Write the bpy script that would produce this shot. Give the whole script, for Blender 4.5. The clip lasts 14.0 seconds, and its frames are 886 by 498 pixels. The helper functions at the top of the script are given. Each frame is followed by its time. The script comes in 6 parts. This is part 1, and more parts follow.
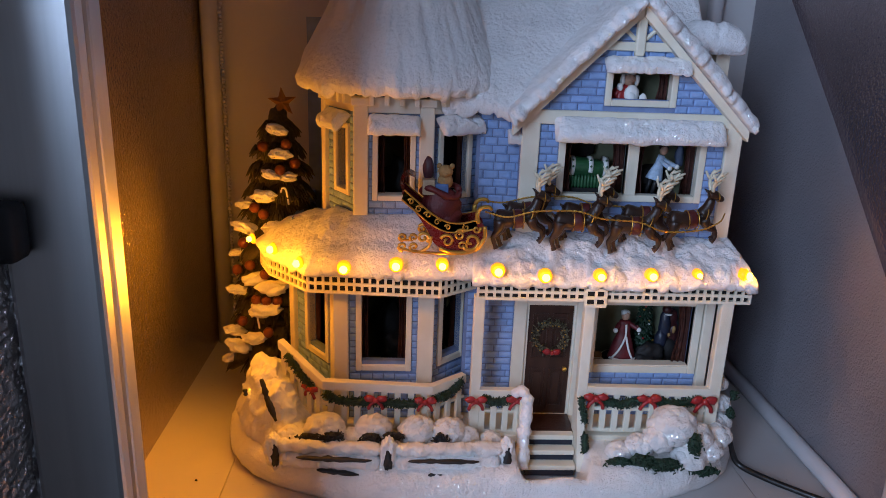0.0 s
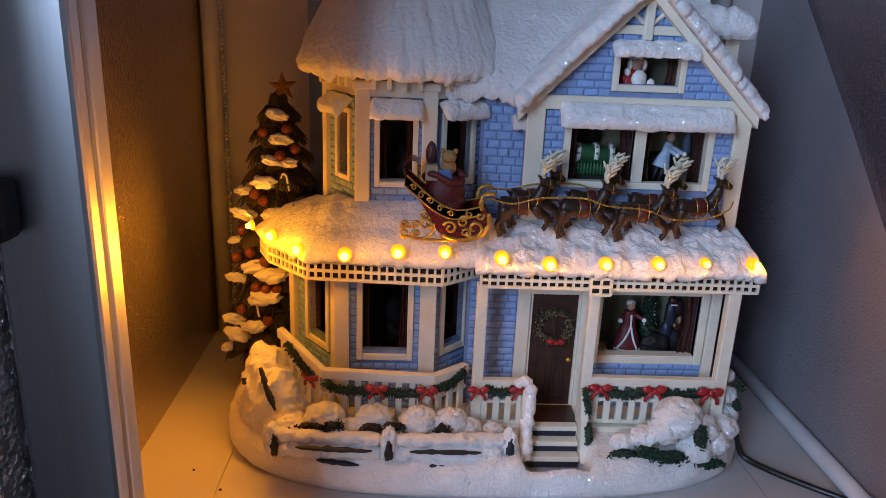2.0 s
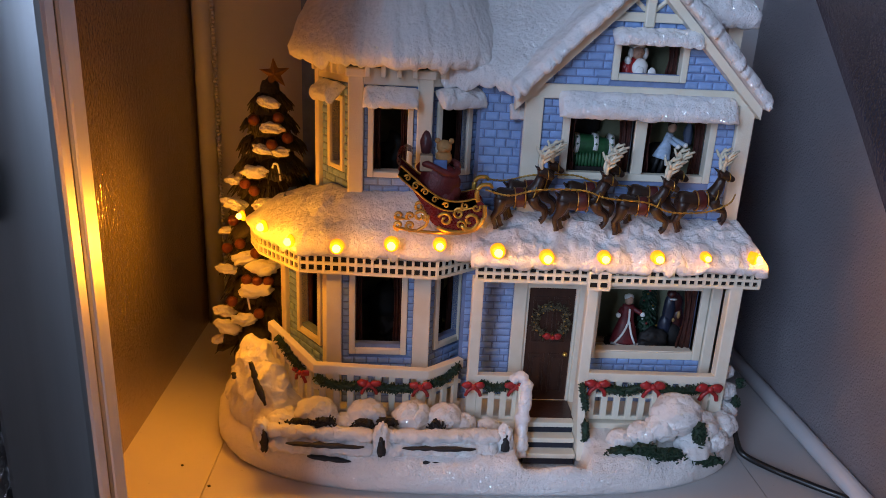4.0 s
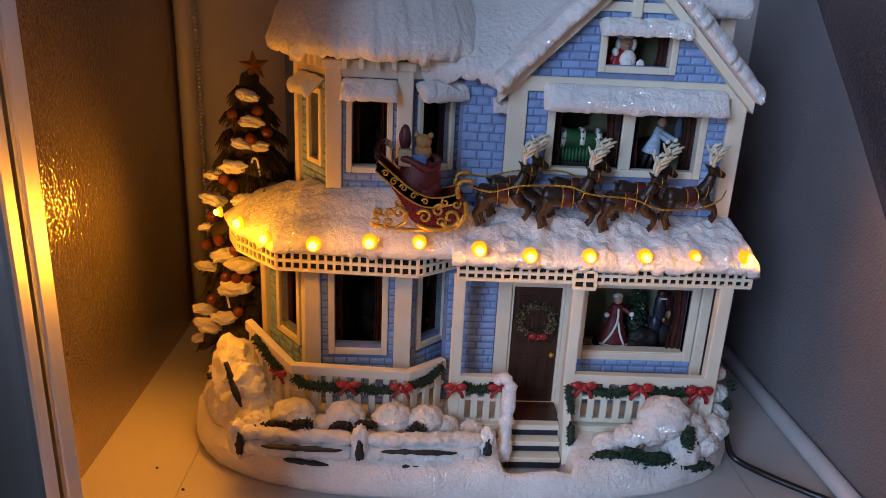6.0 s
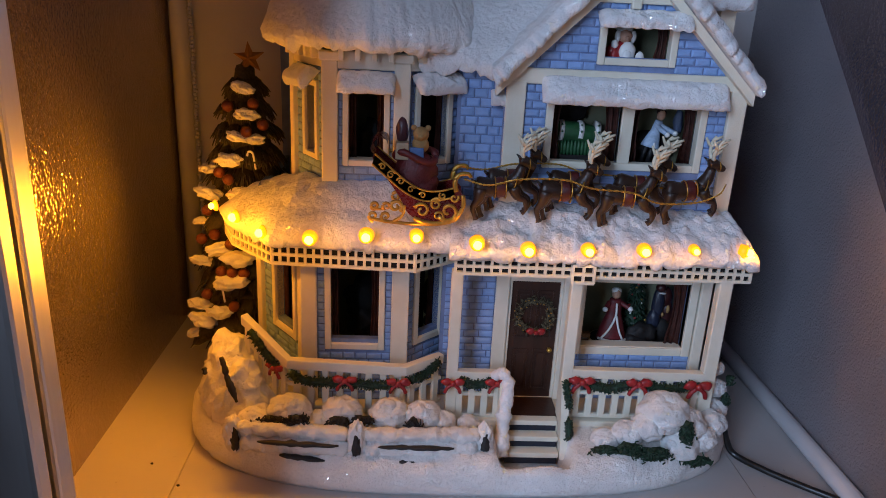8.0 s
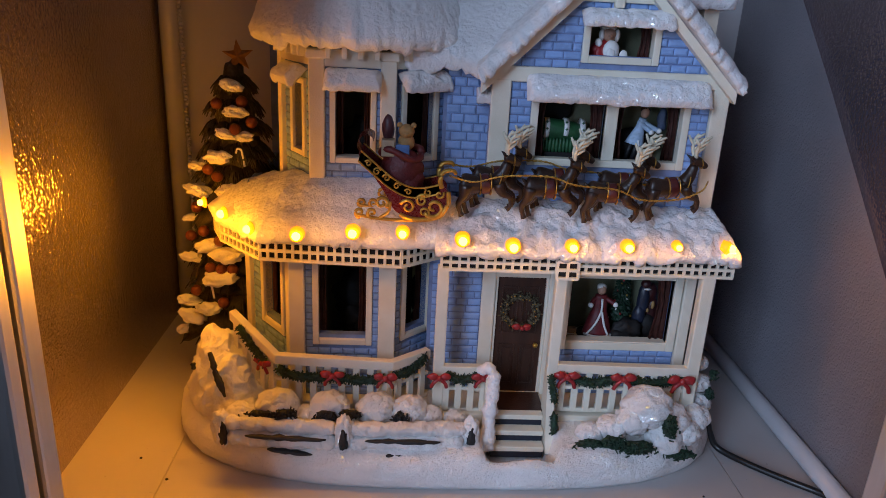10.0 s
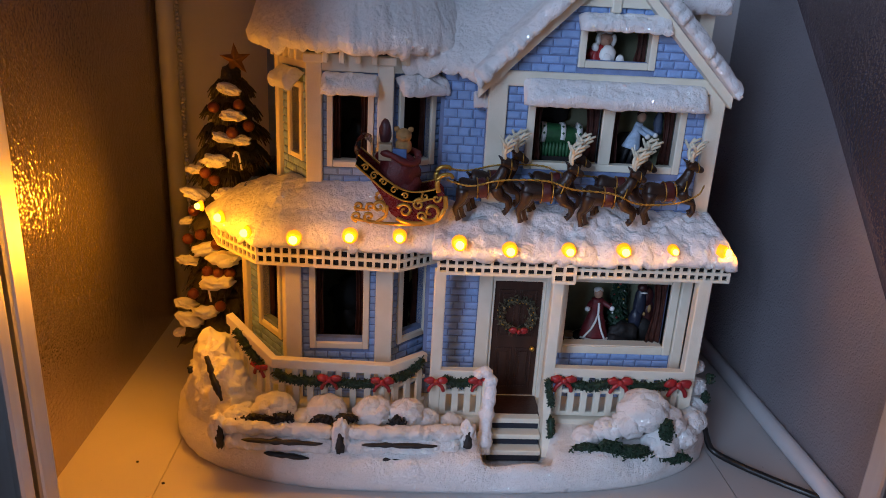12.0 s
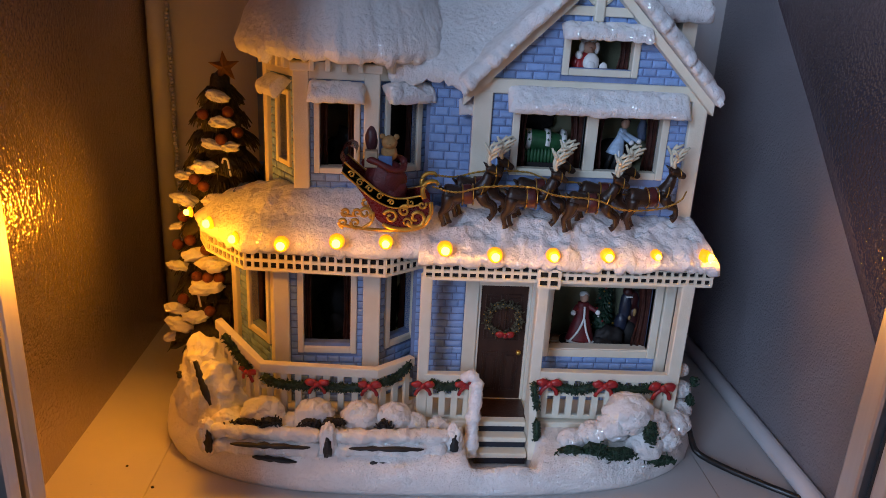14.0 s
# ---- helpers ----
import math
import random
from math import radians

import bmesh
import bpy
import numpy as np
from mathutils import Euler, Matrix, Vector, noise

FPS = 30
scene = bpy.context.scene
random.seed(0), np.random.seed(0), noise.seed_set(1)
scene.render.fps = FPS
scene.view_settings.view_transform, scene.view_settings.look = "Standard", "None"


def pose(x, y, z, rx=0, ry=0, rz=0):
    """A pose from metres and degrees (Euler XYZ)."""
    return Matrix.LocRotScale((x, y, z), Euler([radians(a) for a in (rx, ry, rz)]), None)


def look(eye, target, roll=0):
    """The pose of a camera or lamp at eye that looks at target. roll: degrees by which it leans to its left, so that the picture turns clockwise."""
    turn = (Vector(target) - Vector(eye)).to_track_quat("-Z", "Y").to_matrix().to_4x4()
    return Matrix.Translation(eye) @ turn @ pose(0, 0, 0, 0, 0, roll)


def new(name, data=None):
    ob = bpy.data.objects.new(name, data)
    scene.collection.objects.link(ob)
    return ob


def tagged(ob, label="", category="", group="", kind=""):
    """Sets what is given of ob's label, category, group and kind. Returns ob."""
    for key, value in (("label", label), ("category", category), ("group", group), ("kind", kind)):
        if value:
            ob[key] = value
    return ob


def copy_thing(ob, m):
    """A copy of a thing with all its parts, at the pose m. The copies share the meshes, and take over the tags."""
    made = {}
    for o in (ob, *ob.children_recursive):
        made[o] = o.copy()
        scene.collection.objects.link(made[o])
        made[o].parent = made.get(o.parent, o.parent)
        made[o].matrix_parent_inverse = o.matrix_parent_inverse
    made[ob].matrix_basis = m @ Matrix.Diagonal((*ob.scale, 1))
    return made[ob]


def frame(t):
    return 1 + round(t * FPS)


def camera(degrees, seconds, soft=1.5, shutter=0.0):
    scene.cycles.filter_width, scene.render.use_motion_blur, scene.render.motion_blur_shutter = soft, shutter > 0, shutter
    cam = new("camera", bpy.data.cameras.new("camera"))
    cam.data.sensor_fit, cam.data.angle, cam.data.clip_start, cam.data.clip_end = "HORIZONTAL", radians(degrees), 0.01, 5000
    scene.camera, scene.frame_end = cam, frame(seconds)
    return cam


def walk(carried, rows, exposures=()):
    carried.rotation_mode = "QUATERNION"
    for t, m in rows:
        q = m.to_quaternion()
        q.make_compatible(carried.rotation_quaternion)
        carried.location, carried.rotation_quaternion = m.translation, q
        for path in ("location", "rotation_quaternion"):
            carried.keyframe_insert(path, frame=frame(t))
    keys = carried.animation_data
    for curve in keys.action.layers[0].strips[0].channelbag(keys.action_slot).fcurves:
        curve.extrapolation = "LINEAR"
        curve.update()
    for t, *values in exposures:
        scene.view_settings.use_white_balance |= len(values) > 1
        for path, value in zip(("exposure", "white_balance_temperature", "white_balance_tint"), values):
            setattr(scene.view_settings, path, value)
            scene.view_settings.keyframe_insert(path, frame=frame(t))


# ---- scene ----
cam = camera(63.020, 14.0, soft=0.85)
PATH = [
    (0, (-0.01204, -0.05988, 0.29531), (0.08612, 1.85007, -0.28988), 2.093),
    (0.5, (-0.0141, -0.05778, 0.29503), (0.08303, 1.85089, -0.2945), 2.094),
    (1, (-0.01408, -0.05665, 0.29434), (0.08347, 1.85083, -0.29894), 2.183),
    (1.5, (-0.00915, -0.05741, 0.29186), (0.08273, 1.8493, -0.30482), 2.264),
    (2, (-0.01263, -0.05297, 0.28874), (0.08315, 1.8521, -0.31254), 2.383),
    (4.5, (-0.00956, -0.042, 0.28695), (0.09611, 1.8526, -0.34497), 2.820),
    (5, (0.00511, -0.04384, 0.28861), (0.1073, 1.85003, -0.34607), 2.894),
    (5.5, (0.00975, -0.04061, 0.28821), (0.10487, 1.85244, -0.35002), 2.824),
    (6, (0.00464, -0.02924, 0.28493), (0.09592, 1.86296, -0.35636), 2.764),
    (6.5, (0.00986, -0.02771, 0.28494), (0.10092, 1.86307, -0.36054), 2.718),
    (7, (0.0087, -0.0306, 0.28722), (0.10289, 1.85824, -0.36347), 2.809),
    (7.5, (0.00918, -0.0287, 0.28687), (0.10362, 1.85882, -0.3676), 2.823),
    (8, (0.00458, -0.02551, 0.28345), (0.1047, 1.86136, -0.37206), 2.883),
    (10.5, (0.01108, -0.03196, 0.28417), (0.12255, 1.85323, -0.37433), 2.991),
    (11, (0.01033, -0.03234, 0.28557), (0.12325, 1.85291, -0.37252), 3.014),
    (11.5, (0.00876, -0.02885, 0.28577), (0.12559, 1.8571, -0.36961), 3.069),
    (12, (0.01037, -0.03115, 0.28481), (0.12948, 1.85606, -0.36654), 3.105),
    (12.5, (0.01349, -0.03306, 0.28669), (0.13708, 1.8534, -0.36598), 3.038),
    (13, (0.01202, -0.03303, 0.28679), (0.13725, 1.85399, -0.36394), 3.051),
    (13.5, (0.01178, -0.03279, 0.28812), (0.14261, 1.85394, -0.36235), 3.137),
    (14, (0.01629, -0.03551, 0.28912), (0.14507, 1.85252, -0.35798), 3.065),
]
walk(cam, [(t, look(eye, target, roll)) for t, eye, target, roll in PATH], [(0, 0.16), (2.2, 0.11), (4.5, 0.02), (8.2, -0.02), (14, -0.02)])
# The light: daylight of the room from a window behind the viewer, and the small lamps on the porch eaves.
world = bpy.data.worlds.new("room_air")
scene.world = world
world.use_nodes = True
world.node_tree.nodes["Background"].inputs[0].default_value = (0.55, 0.66, 1.0, 1)
world.node_tree.nodes["Background"].inputs[1].default_value = 0.02

WINDOW_LIGHT = 30.0
window_lamp = bpy.data.lights.new("room_window_light", "AREA")
window_lamp.shape, window_lamp.size, window_lamp.size_y = "RECTANGLE", 0.6, 1.1
window_lamp.energy, window_lamp.color = WINDOW_LIGHT, (0.505, 0.68, 1.0)
lamp_ob = new("room_window_light", window_lamp)
lamp_ob.matrix_basis = look((-0.95, -1.20, 0.82), (0.10, 0.42, 0.2))


# ---- materials ----
def mat(name, color, rough=0.6, metal=0.0, var=0.15, scale=60.0, fine=900.0, bump=0.0003, spec=0.5, coat=0.0, color2=None, subsurface=0.0, aniso=None):
    """A painted or plain surface with stains at one scale and grain at another."""
    m = bpy.data.materials.new(name)
    m.use_nodes = True
    nt = m.node_tree
    p = nt.nodes["Principled BSDF"]
    geo = nt.nodes.new("ShaderNodeNewGeometry")
    mapn = nt.nodes.new("ShaderNodeMapping")
    nt.links.new(geo.outputs["Position"], mapn.inputs[0])
    if aniso:
        mapn.inputs["Scale"].default_value = aniso
    n1 = nt.nodes.new("ShaderNodeTexNoise")
    n1.inputs["Scale"].default_value, n1.inputs["Detail"].default_value = scale, 5
    n2 = nt.nodes.new("ShaderNodeTexNoise")
    n2.inputs["Scale"].default_value, n2.inputs["Detail"].default_value = fine, 3
    nt.links.new(mapn.outputs[0], n1.inputs["Vector"])
    nt.links.new(mapn.outputs[0], n2.inputs["Vector"])
    mix = nt.nodes.new("ShaderNodeMix")
    mix.data_type = "RGBA"
    ramp = nt.nodes.new("ShaderNodeMapRange")
    ramp.inputs[1].default_value, ramp.inputs[2].default_value = 0.35, 0.65
    nt.links.new(n1.outputs["Fac"], ramp.inputs[0])
    nt.links.new(ramp.outputs[0], mix.inputs[0])
    c2 = color2 or tuple(c * (1 - var) for c in color)
    mix.inputs[6].default_value, mix.inputs[7].default_value = (*color, 1), (*c2, 1)
    nt.links.new(mix.outputs[2], p.inputs["Base Color"])
    rr = nt.nodes.new("ShaderNodeMapRange")
    rr.inputs[3].default_value, rr.inputs[4].default_value = max(0.03, rough - 0.1), min(1, rough + 0.1)
    nt.links.new(n2.outputs["Fac"], rr.inputs[0])
    nt.links.new(rr.outputs[0], p.inputs["Roughness"])
    p.inputs["Metallic"].default_value = metal
    p.inputs["Specular IOR Level"].default_value = spec
    p.inputs["Coat Weight"].default_value = coat
    if subsurface:
        p.inputs["Subsurface Weight"].default_value = subsurface
        p.inputs["Subsurface Radius"].default_value = (0.004, 0.003, 0.002)
        p.inputs["Subsurface Scale"].default_value = 1.0
    if bump:
        b = nt.nodes.new("ShaderNodeBump")
        b.inputs["Distance"].default_value, b.inputs["Strength"].default_value = bump, 0.7
        nt.links.new(n2.outputs["Fac"], b.inputs["Height"])
        nt.links.new(b.outputs[0], p.inputs["Normal"])
    return m


def snow_material(name, color, cells=1850.0, share=0.6, grain=2200.0, relief=0.0005):
    """Painted resin snow: crusty grain over soft small lumps, strewn with flakes of glitter, each tilted its own way."""
    m = mat(name, color, 0.75, 0, 0.10, 45.0, grain, relief)
    nt = m.node_tree
    p = nt.nodes["Principled BSDF"]
    out = nt.nodes["Material Output"]
    geo = nt.nodes.new("ShaderNodeNewGeometry")
    lumps = nt.nodes.new("ShaderNodeTexNoise")
    lumps.inputs["Scale"].default_value, lumps.inputs["Detail"].default_value = 330.0, 4
    nt.links.new(geo.outputs["Position"], lumps.inputs["Vector"])
    soft = nt.nodes.new("ShaderNodeBump")
    soft.inputs["Distance"].default_value, soft.inputs["Strength"].default_value = 0.0024, 0.7
    nt.links.new(lumps.outputs["Fac"], soft.inputs["Height"])
    nt.links.new(soft.outputs[0], p.inputs["Normal"].links[0].from_node.inputs["Normal"])
    vor = nt.nodes.new("ShaderNodeTexVoronoi")
    vor.inputs["Scale"].default_value = cells
    nt.links.new(geo.outputs["Position"], vor.inputs["Vector"])
    sub = nt.nodes.new("ShaderNodeVectorMath")
    sub.operation = "SUBTRACT"
    sub.inputs[1].default_value = (0.5, 0.5, 0.5)
    nt.links.new(vor.outputs["Color"], sub.inputs[0])
    add = nt.nodes.new("ShaderNodeVectorMath")
    add.operation = "MULTIPLY_ADD"
    add.inputs[1].default_value = (1.3, 1.3, 1.3)
    nt.links.new(sub.outputs[0], add.inputs[0])
    nt.links.new(geo.outputs["Normal"], add.inputs[2])
    nor = nt.nodes.new("ShaderNodeVectorMath")
    nor.operation = "NORMALIZE"
    nt.links.new(add.outputs[0], nor.inputs[0])
    gl = nt.nodes.new("ShaderNodeBsdfGlossy")
    gl.inputs["Roughness"].default_value = 0.115
    hue = nt.nodes.new("ShaderNodeMix")
    hue.data_type = "RGBA"
    hue.inputs[0].default_value = 0.35
    hue.inputs[6].default_value = (1, 1, 1, 1)
    nt.links.new(vor.outputs["Color"], hue.inputs[7])
    nt.links.new(hue.outputs[2], gl.inputs["Color"])
    nt.links.new(nor.outputs[0], gl.inputs["Normal"])
    sep = nt.nodes.new("ShaderNodeSeparateColor")
    nt.links.new(vor.outputs["Color"], sep.inputs[0])
    pick = nt.nodes.new("ShaderNodeMath")
    pick.operation = "GREATER_THAN"
    pick.inputs[1].default_value = 1 - share
    nt.links.new(sep.outputs[1], pick.inputs[0])
    near = nt.nodes.new("ShaderNodeMath")
    near.operation = "LESS_THAN"
    near.inputs[1].default_value = 0.45
    nt.links.new(vor.outputs["Distance"], near.inputs[0])
    both = nt.nodes.new("ShaderNodeMath")
    both.operation = "MULTIPLY"
    nt.links.new(pick.outputs[0], both.inputs[0])
    nt.links.new(near.outputs[0], both.inputs[1])
    ms = nt.nodes.new("ShaderNodeMixShader")
    nt.links.new(both.outputs[0], ms.inputs[0])
    nt.links.new(gl.outputs[0], ms.inputs[2])
    total = nt.nodes.new("ShaderNodeAddShader")
    nt.links.new(p.outputs[0], total.inputs[0])
    nt.links.new(ms.outputs[0], total.inputs[1])
    nt.links.new(total.outputs[0], out.inputs[0])
    return m


def varied(m, amount):
    """Let each object that carries m differ a little in brightness."""
    nt = m.node_tree
    p = nt.nodes["Principled BSDF"]
    src = p.inputs["Base Color"].links[0].from_socket
    info = nt.nodes.new("ShaderNodeObjectInfo")
    mr = nt.nodes.new("ShaderNodeMapRange")
    mr.inputs[3].default_value, mr.inputs[4].default_value = 1 - amount, 1 + amount
    nt.links.new(info.outputs["Random"], mr.inputs[0])
    hsv = nt.nodes.new("ShaderNodeHueSaturation")
    nt.links.new(mr.outputs[0], hsv.inputs["Value"])
    nt.links.new(src, hsv.inputs["Color"])
    nt.links.new(hsv.outputs[0], p.inputs["Base Color"])
    return m


def emit(name, color, strength):
    m = bpy.data.materials.new(name)
    m.use_nodes = True
    p = m.node_tree.nodes["Principled BSDF"]
    p.inputs["Base Color"].default_value = (*color, 1)
    p.inputs["Emission Color"].default_value = (*color, 1)
    p.inputs["Emission Strength"].default_value = strength
    return m


def hammered(name, color, rough, metal, cells, depth, trans=0.0):
    """Rolled sheet with a hammered face: shallow rounded dimples over a slow waviness."""
    m = mat(name, color, rough, metal, 0.15, 9.0, 500.0, 0.0)
    nt = m.node_tree
    p = nt.nodes["Principled BSDF"]
    geo = nt.nodes.new("ShaderNodeNewGeometry")
    warp = nt.nodes.new("ShaderNodeTexNoise")
    warp.inputs["Scale"].default_value = cells * 0.5
    nt.links.new(geo.outputs["Position"], warp.inputs["Vector"])
    vm = nt.nodes.new("ShaderNodeVectorMath")
    vm.operation = "MULTIPLY_ADD"
    vm.inputs[1].default_value = (0.004,) * 3
    nt.links.new(warp.outputs["Color"], vm.inputs[0])
    nt.links.new(geo.outputs["Position"], vm.inputs[2])
    v = nt.nodes.new("ShaderNodeTexVoronoi")
    v.feature, v.inputs["Scale"].default_value = "SMOOTH_F1", cells
    v.inputs["Smoothness"].default_value = 0.6
    nt.links.new(vm.outputs[0], v.inputs["Vector"])
    b = nt.nodes.new("ShaderNodeBump")
    b.inputs["Distance"].default_value, b.inputs["Strength"].default_value = depth, 1.0
    nt.links.new(v.outputs["Distance"], b.inputs["Height"])
    nt.links.new(b.outputs[0], p.inputs["Normal"])
    p.inputs["Transmission Weight"].default_value = trans
    return m


SNOW = snow_material("glitter_snow", (0.74, 0.735, 0.75))
BASE_SNOW = snow_material("base_snow", (0.70, 0.685, 0.68), 1950.0, 0.55, 1500.0, 0.0011)
BRICK = varied(mat("blue_brick_paint", (0.275, 0.42, 0.72), 0.55, 0, 0.22, 160, 1500, 0.0004, color2=(0.225, 0.35, 0.62)), 0.09)
MORTAR = mat("blue_joint_paint", (0.20, 0.275, 0.48), 0.7, 0, 0.25, 120, 1200, 0.0003)
CREAM = mat("cream_paint", (0.77, 0.72, 0.60), 0.45, 0, 0.12, 70, 1100, 0.0002, color2=(0.71, 0.65, 0.52))
BROWN = mat("door_brown_paint", (0.055, 0.022, 0.014), 0.4, 0, 0.4, 150, 900, 0.0003, aniso=(1, 1, 0.15))
CURTAIN = mat("curtain_red_brown", (0.13, 0.038, 0.026), 0.5, 0, 0.5, 200, 900, 0.0004)
# near-black: dark furniture, and sheets that paint in the rooms' shade
DARK = mat("dark_paint_and_room_shade", (0.010, 0.007, 0.006), 0.7, 0, 0.4, 100, 900, 0.0003)
BLACK = mat("black_bark_paint", (0.010, 0.010, 0.011), 0.55, 0, 0.4, 200, 900, 0.0005)
NAVY = mat("navy_step_paint", (0.015, 0.020, 0.035), 0.5, 0, 0.3, 200, 900, 0.0003)
GREEN = mat("garland_green", (0.010, 0.045, 0.020), 0.5, 0, 0.6, 600, 1500, 0.0008, color2=(0.004, 0.016, 0.008))
TREE_GREEN = mat("fir_green", (0.046, 0.034, 0.016), 0.5, 0, 0.6, 500, 1500, 0.0008, color2=(0.014, 0.012, 0.006))
WREATH = mat("wreath_olive", (0.17, 0.145, 0.085), 0.5, 0, 0.5, 500, 1500, 0.0006, color2=(0.06, 0.055, 0.03))
RED = mat("bow_red_paint", (0.38, 0.022, 0.025), 0.35, 0, 0.35, 250, 900, 0.0003)
SLEIGH_RED = mat("sleigh_red_paint", (0.17, 0.012, 0.010), 0.28, 0, 0.5, 120, 900, 0.0002, coat=0.4)
SLEIGH_GREEN = mat("sleigh_green_paint", (0.015, 0.040, 0.018), 0.35, 0, 0.4, 120, 900, 0.0002)
GOLD = mat("gold_paint", (0.62, 0.36, 0.07), 0.32, 0.75, 0.3, 200, 900, 0.0003)
DEER = mat("reindeer_brown", (0.036, 0.016, 0.010), 0.38, 0, 0.5, 140, 900, 0.0004, color2=(0.020, 0.009, 0.006))
ANTLER = mat("antler_cream", (0.72, 0.66, 0.50), 0.45, 0, 0.2, 200, 900, 0.0003)
BEAR = mat("bear_tan", (0.42, 0.23, 0.08), 0.7, 0, 0.3, 300, 1500, 0.0006)
PARCEL = mat("parcel_tan", (0.45, 0.32, 0.20), 0.5, 0, 0.2, 200, 900, 0.0002)
BLUE = mat("toy_blue", (0.10, 0.18, 0.40), 0.5, 0, 0.3, 300, 900, 0.0002)
PALE_BLUE = mat("apron_pale_blue", (0.42, 0.55, 0.72), 0.5, 0, 0.3, 300, 900, 0.0003)
WHITE = mat("white_paint", (0.80, 0.79, 0.76), 0.5, 0, 0.1, 200, 900, 0.0002)
SKIN = mat("doll_face_paint", (0.55, 0.32, 0.22), 0.5, 0, 0.2, 300, 900, 0.0)
GOWN = mat("gown_dark_red", (0.16, 0.016, 0.020), 0.5, 0, 0.4, 300, 900, 0.0003)
BED_GREEN = mat("bedspread_green", (0.02, 0.10, 0.035), 0.5, 0, 0.4, 300, 900, 0.0003)
ROOM_WALL = mat("dollroom_wall", (0.26, 0.27, 0.165), 0.7, 0, 0.3, 60, 900, 0.0002)
BALL = mat("bauble_copper", (0.17, 0.042, 0.016), 0.3, 0.3, 0.3, 200, 900, 0.0002)
BARK = mat("trunk_brown", (0.05, 0.03, 0.018), 0.8, 0, 0.4, 200, 900, 0.0006)
BOARD = mat("white_board", (0.48, 0.455, 0.445), 0.32, 0, 0.08, 12, 300, 0.0001)
BACKING = mat("pale_back_panel", (0.52, 0.50, 0.50), 0.6, 0, 0.12, 7, 400, 0.0002)
TUBE = mat("white_plastic_tube", (0.52, 0.51, 0.525), 0.35, 0, 0.1, 30, 500, 0.0)
CORD = mat("black_cable", (0.012, 0.011, 0.011), 0.35, 0, 0.2, 80, 900, 0.0)
STEEL = mat("brushed_aluminium", (0.70, 0.70, 0.72), 0.36, 1.0, 0.06, 60, 900, 0.0, aniso=(4, 4, 0.1))
LATCH = mat("black_rubber", (0.012, 0.012, 0.016), 0.6, 0, 0.3, 60, 900, 0.0001)
ROOM_FLOOR = mat("dark_room_floor", (0.06, 0.045, 0.035), 0.6, 0, 0.3, 4, 120, 0.001)
PLASTER = mat("room_plaster", (0.54, 0.52, 0.50), 0.8, 0, 0.1, 3, 120, 0.001)
GLASS_WALL = hammered("hammered_grey_panel", (0.53, 0.44, 0.45), 0.11, 0.88, 440.0, 0.0006)
LINER = hammered("embossed_liner", (0.46, 0.43, 0.46), 0.34, 0.0, 520.0, 0.0005)
DOOR_PANEL = hammered("hammered_door_panel", (0.55, 0.50, 0.48), 0.24, 0.9, 330.0, 0.0011)
BULB_CORE = emit("bulb_core_glow", (1.0, 0.42, 0.010), 60.0)
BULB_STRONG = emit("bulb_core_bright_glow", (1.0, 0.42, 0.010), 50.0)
# emission that draws the orange halo round each bulb
BULB_HALO = emit("bulb_halo_emit", (1.0, 0.30, 0.004), 1.6)


# ---- building helpers ----
def part(name, bm, material, parent=None, label="", smooth=True, kind=""):
    """Link a bmesh as one mesh object under a thing or a part; its points stand in world places."""
    me = bpy.data.meshes.new(name)
    bmesh.ops.recalc_face_normals(bm, faces=bm.faces)
    bm.to_mesh(me)
    bm.free()
    for m in material if isinstance(material, (list, tuple)) else [material]:
        me.materials.append(m)
    if smooth:
        me.shade_smooth()
    ob = new(name, me)
    if parent is not None:
        ob.parent = parent
        ob.matrix_parent_inverse = Matrix.Translation(parent.location).inverted()
    if label or kind:
        tagged(ob, label=label, kind=kind)
    return ob


def thing(name, at, label, category, group="", kind=""):
    ob = new(name)
    ob.location, ob.empty_display_size = at, 0.01
    return tagged(ob, label, category, group, kind)


def hexa(bm, pts, mi=0):
    """Eight points: the lower four going round, then the upper four."""
    v = [bm.verts.new(p) for p in pts]
    for f in ((3, 2, 1, 0), (4, 5, 6, 7), (0, 1, 5, 4), (1, 2, 6, 5), (2, 3, 7, 6), (3, 0, 4, 7)):
        bm.faces.new([v[i] for i in f]).material_index = mi
    return v


def box(bm, x0, x1, y0, y1, z0, z1, bev=0.0, mi=0):
    v = hexa(bm, [(x0, y0, z0), (x1, y0, z0), (x1, y1, z0), (x0, y1, z0), (x0, y0, z1), (x1, y0, z1), (x1, y1, z1), (x0, y1, z1)], mi)
    if bev:
        edges = list({e for q in v for e in q.link_edges})
        bmesh.ops.bevel(bm, geom=edges, offset=bev, segments=2, affect="EDGES", profile=0.5)


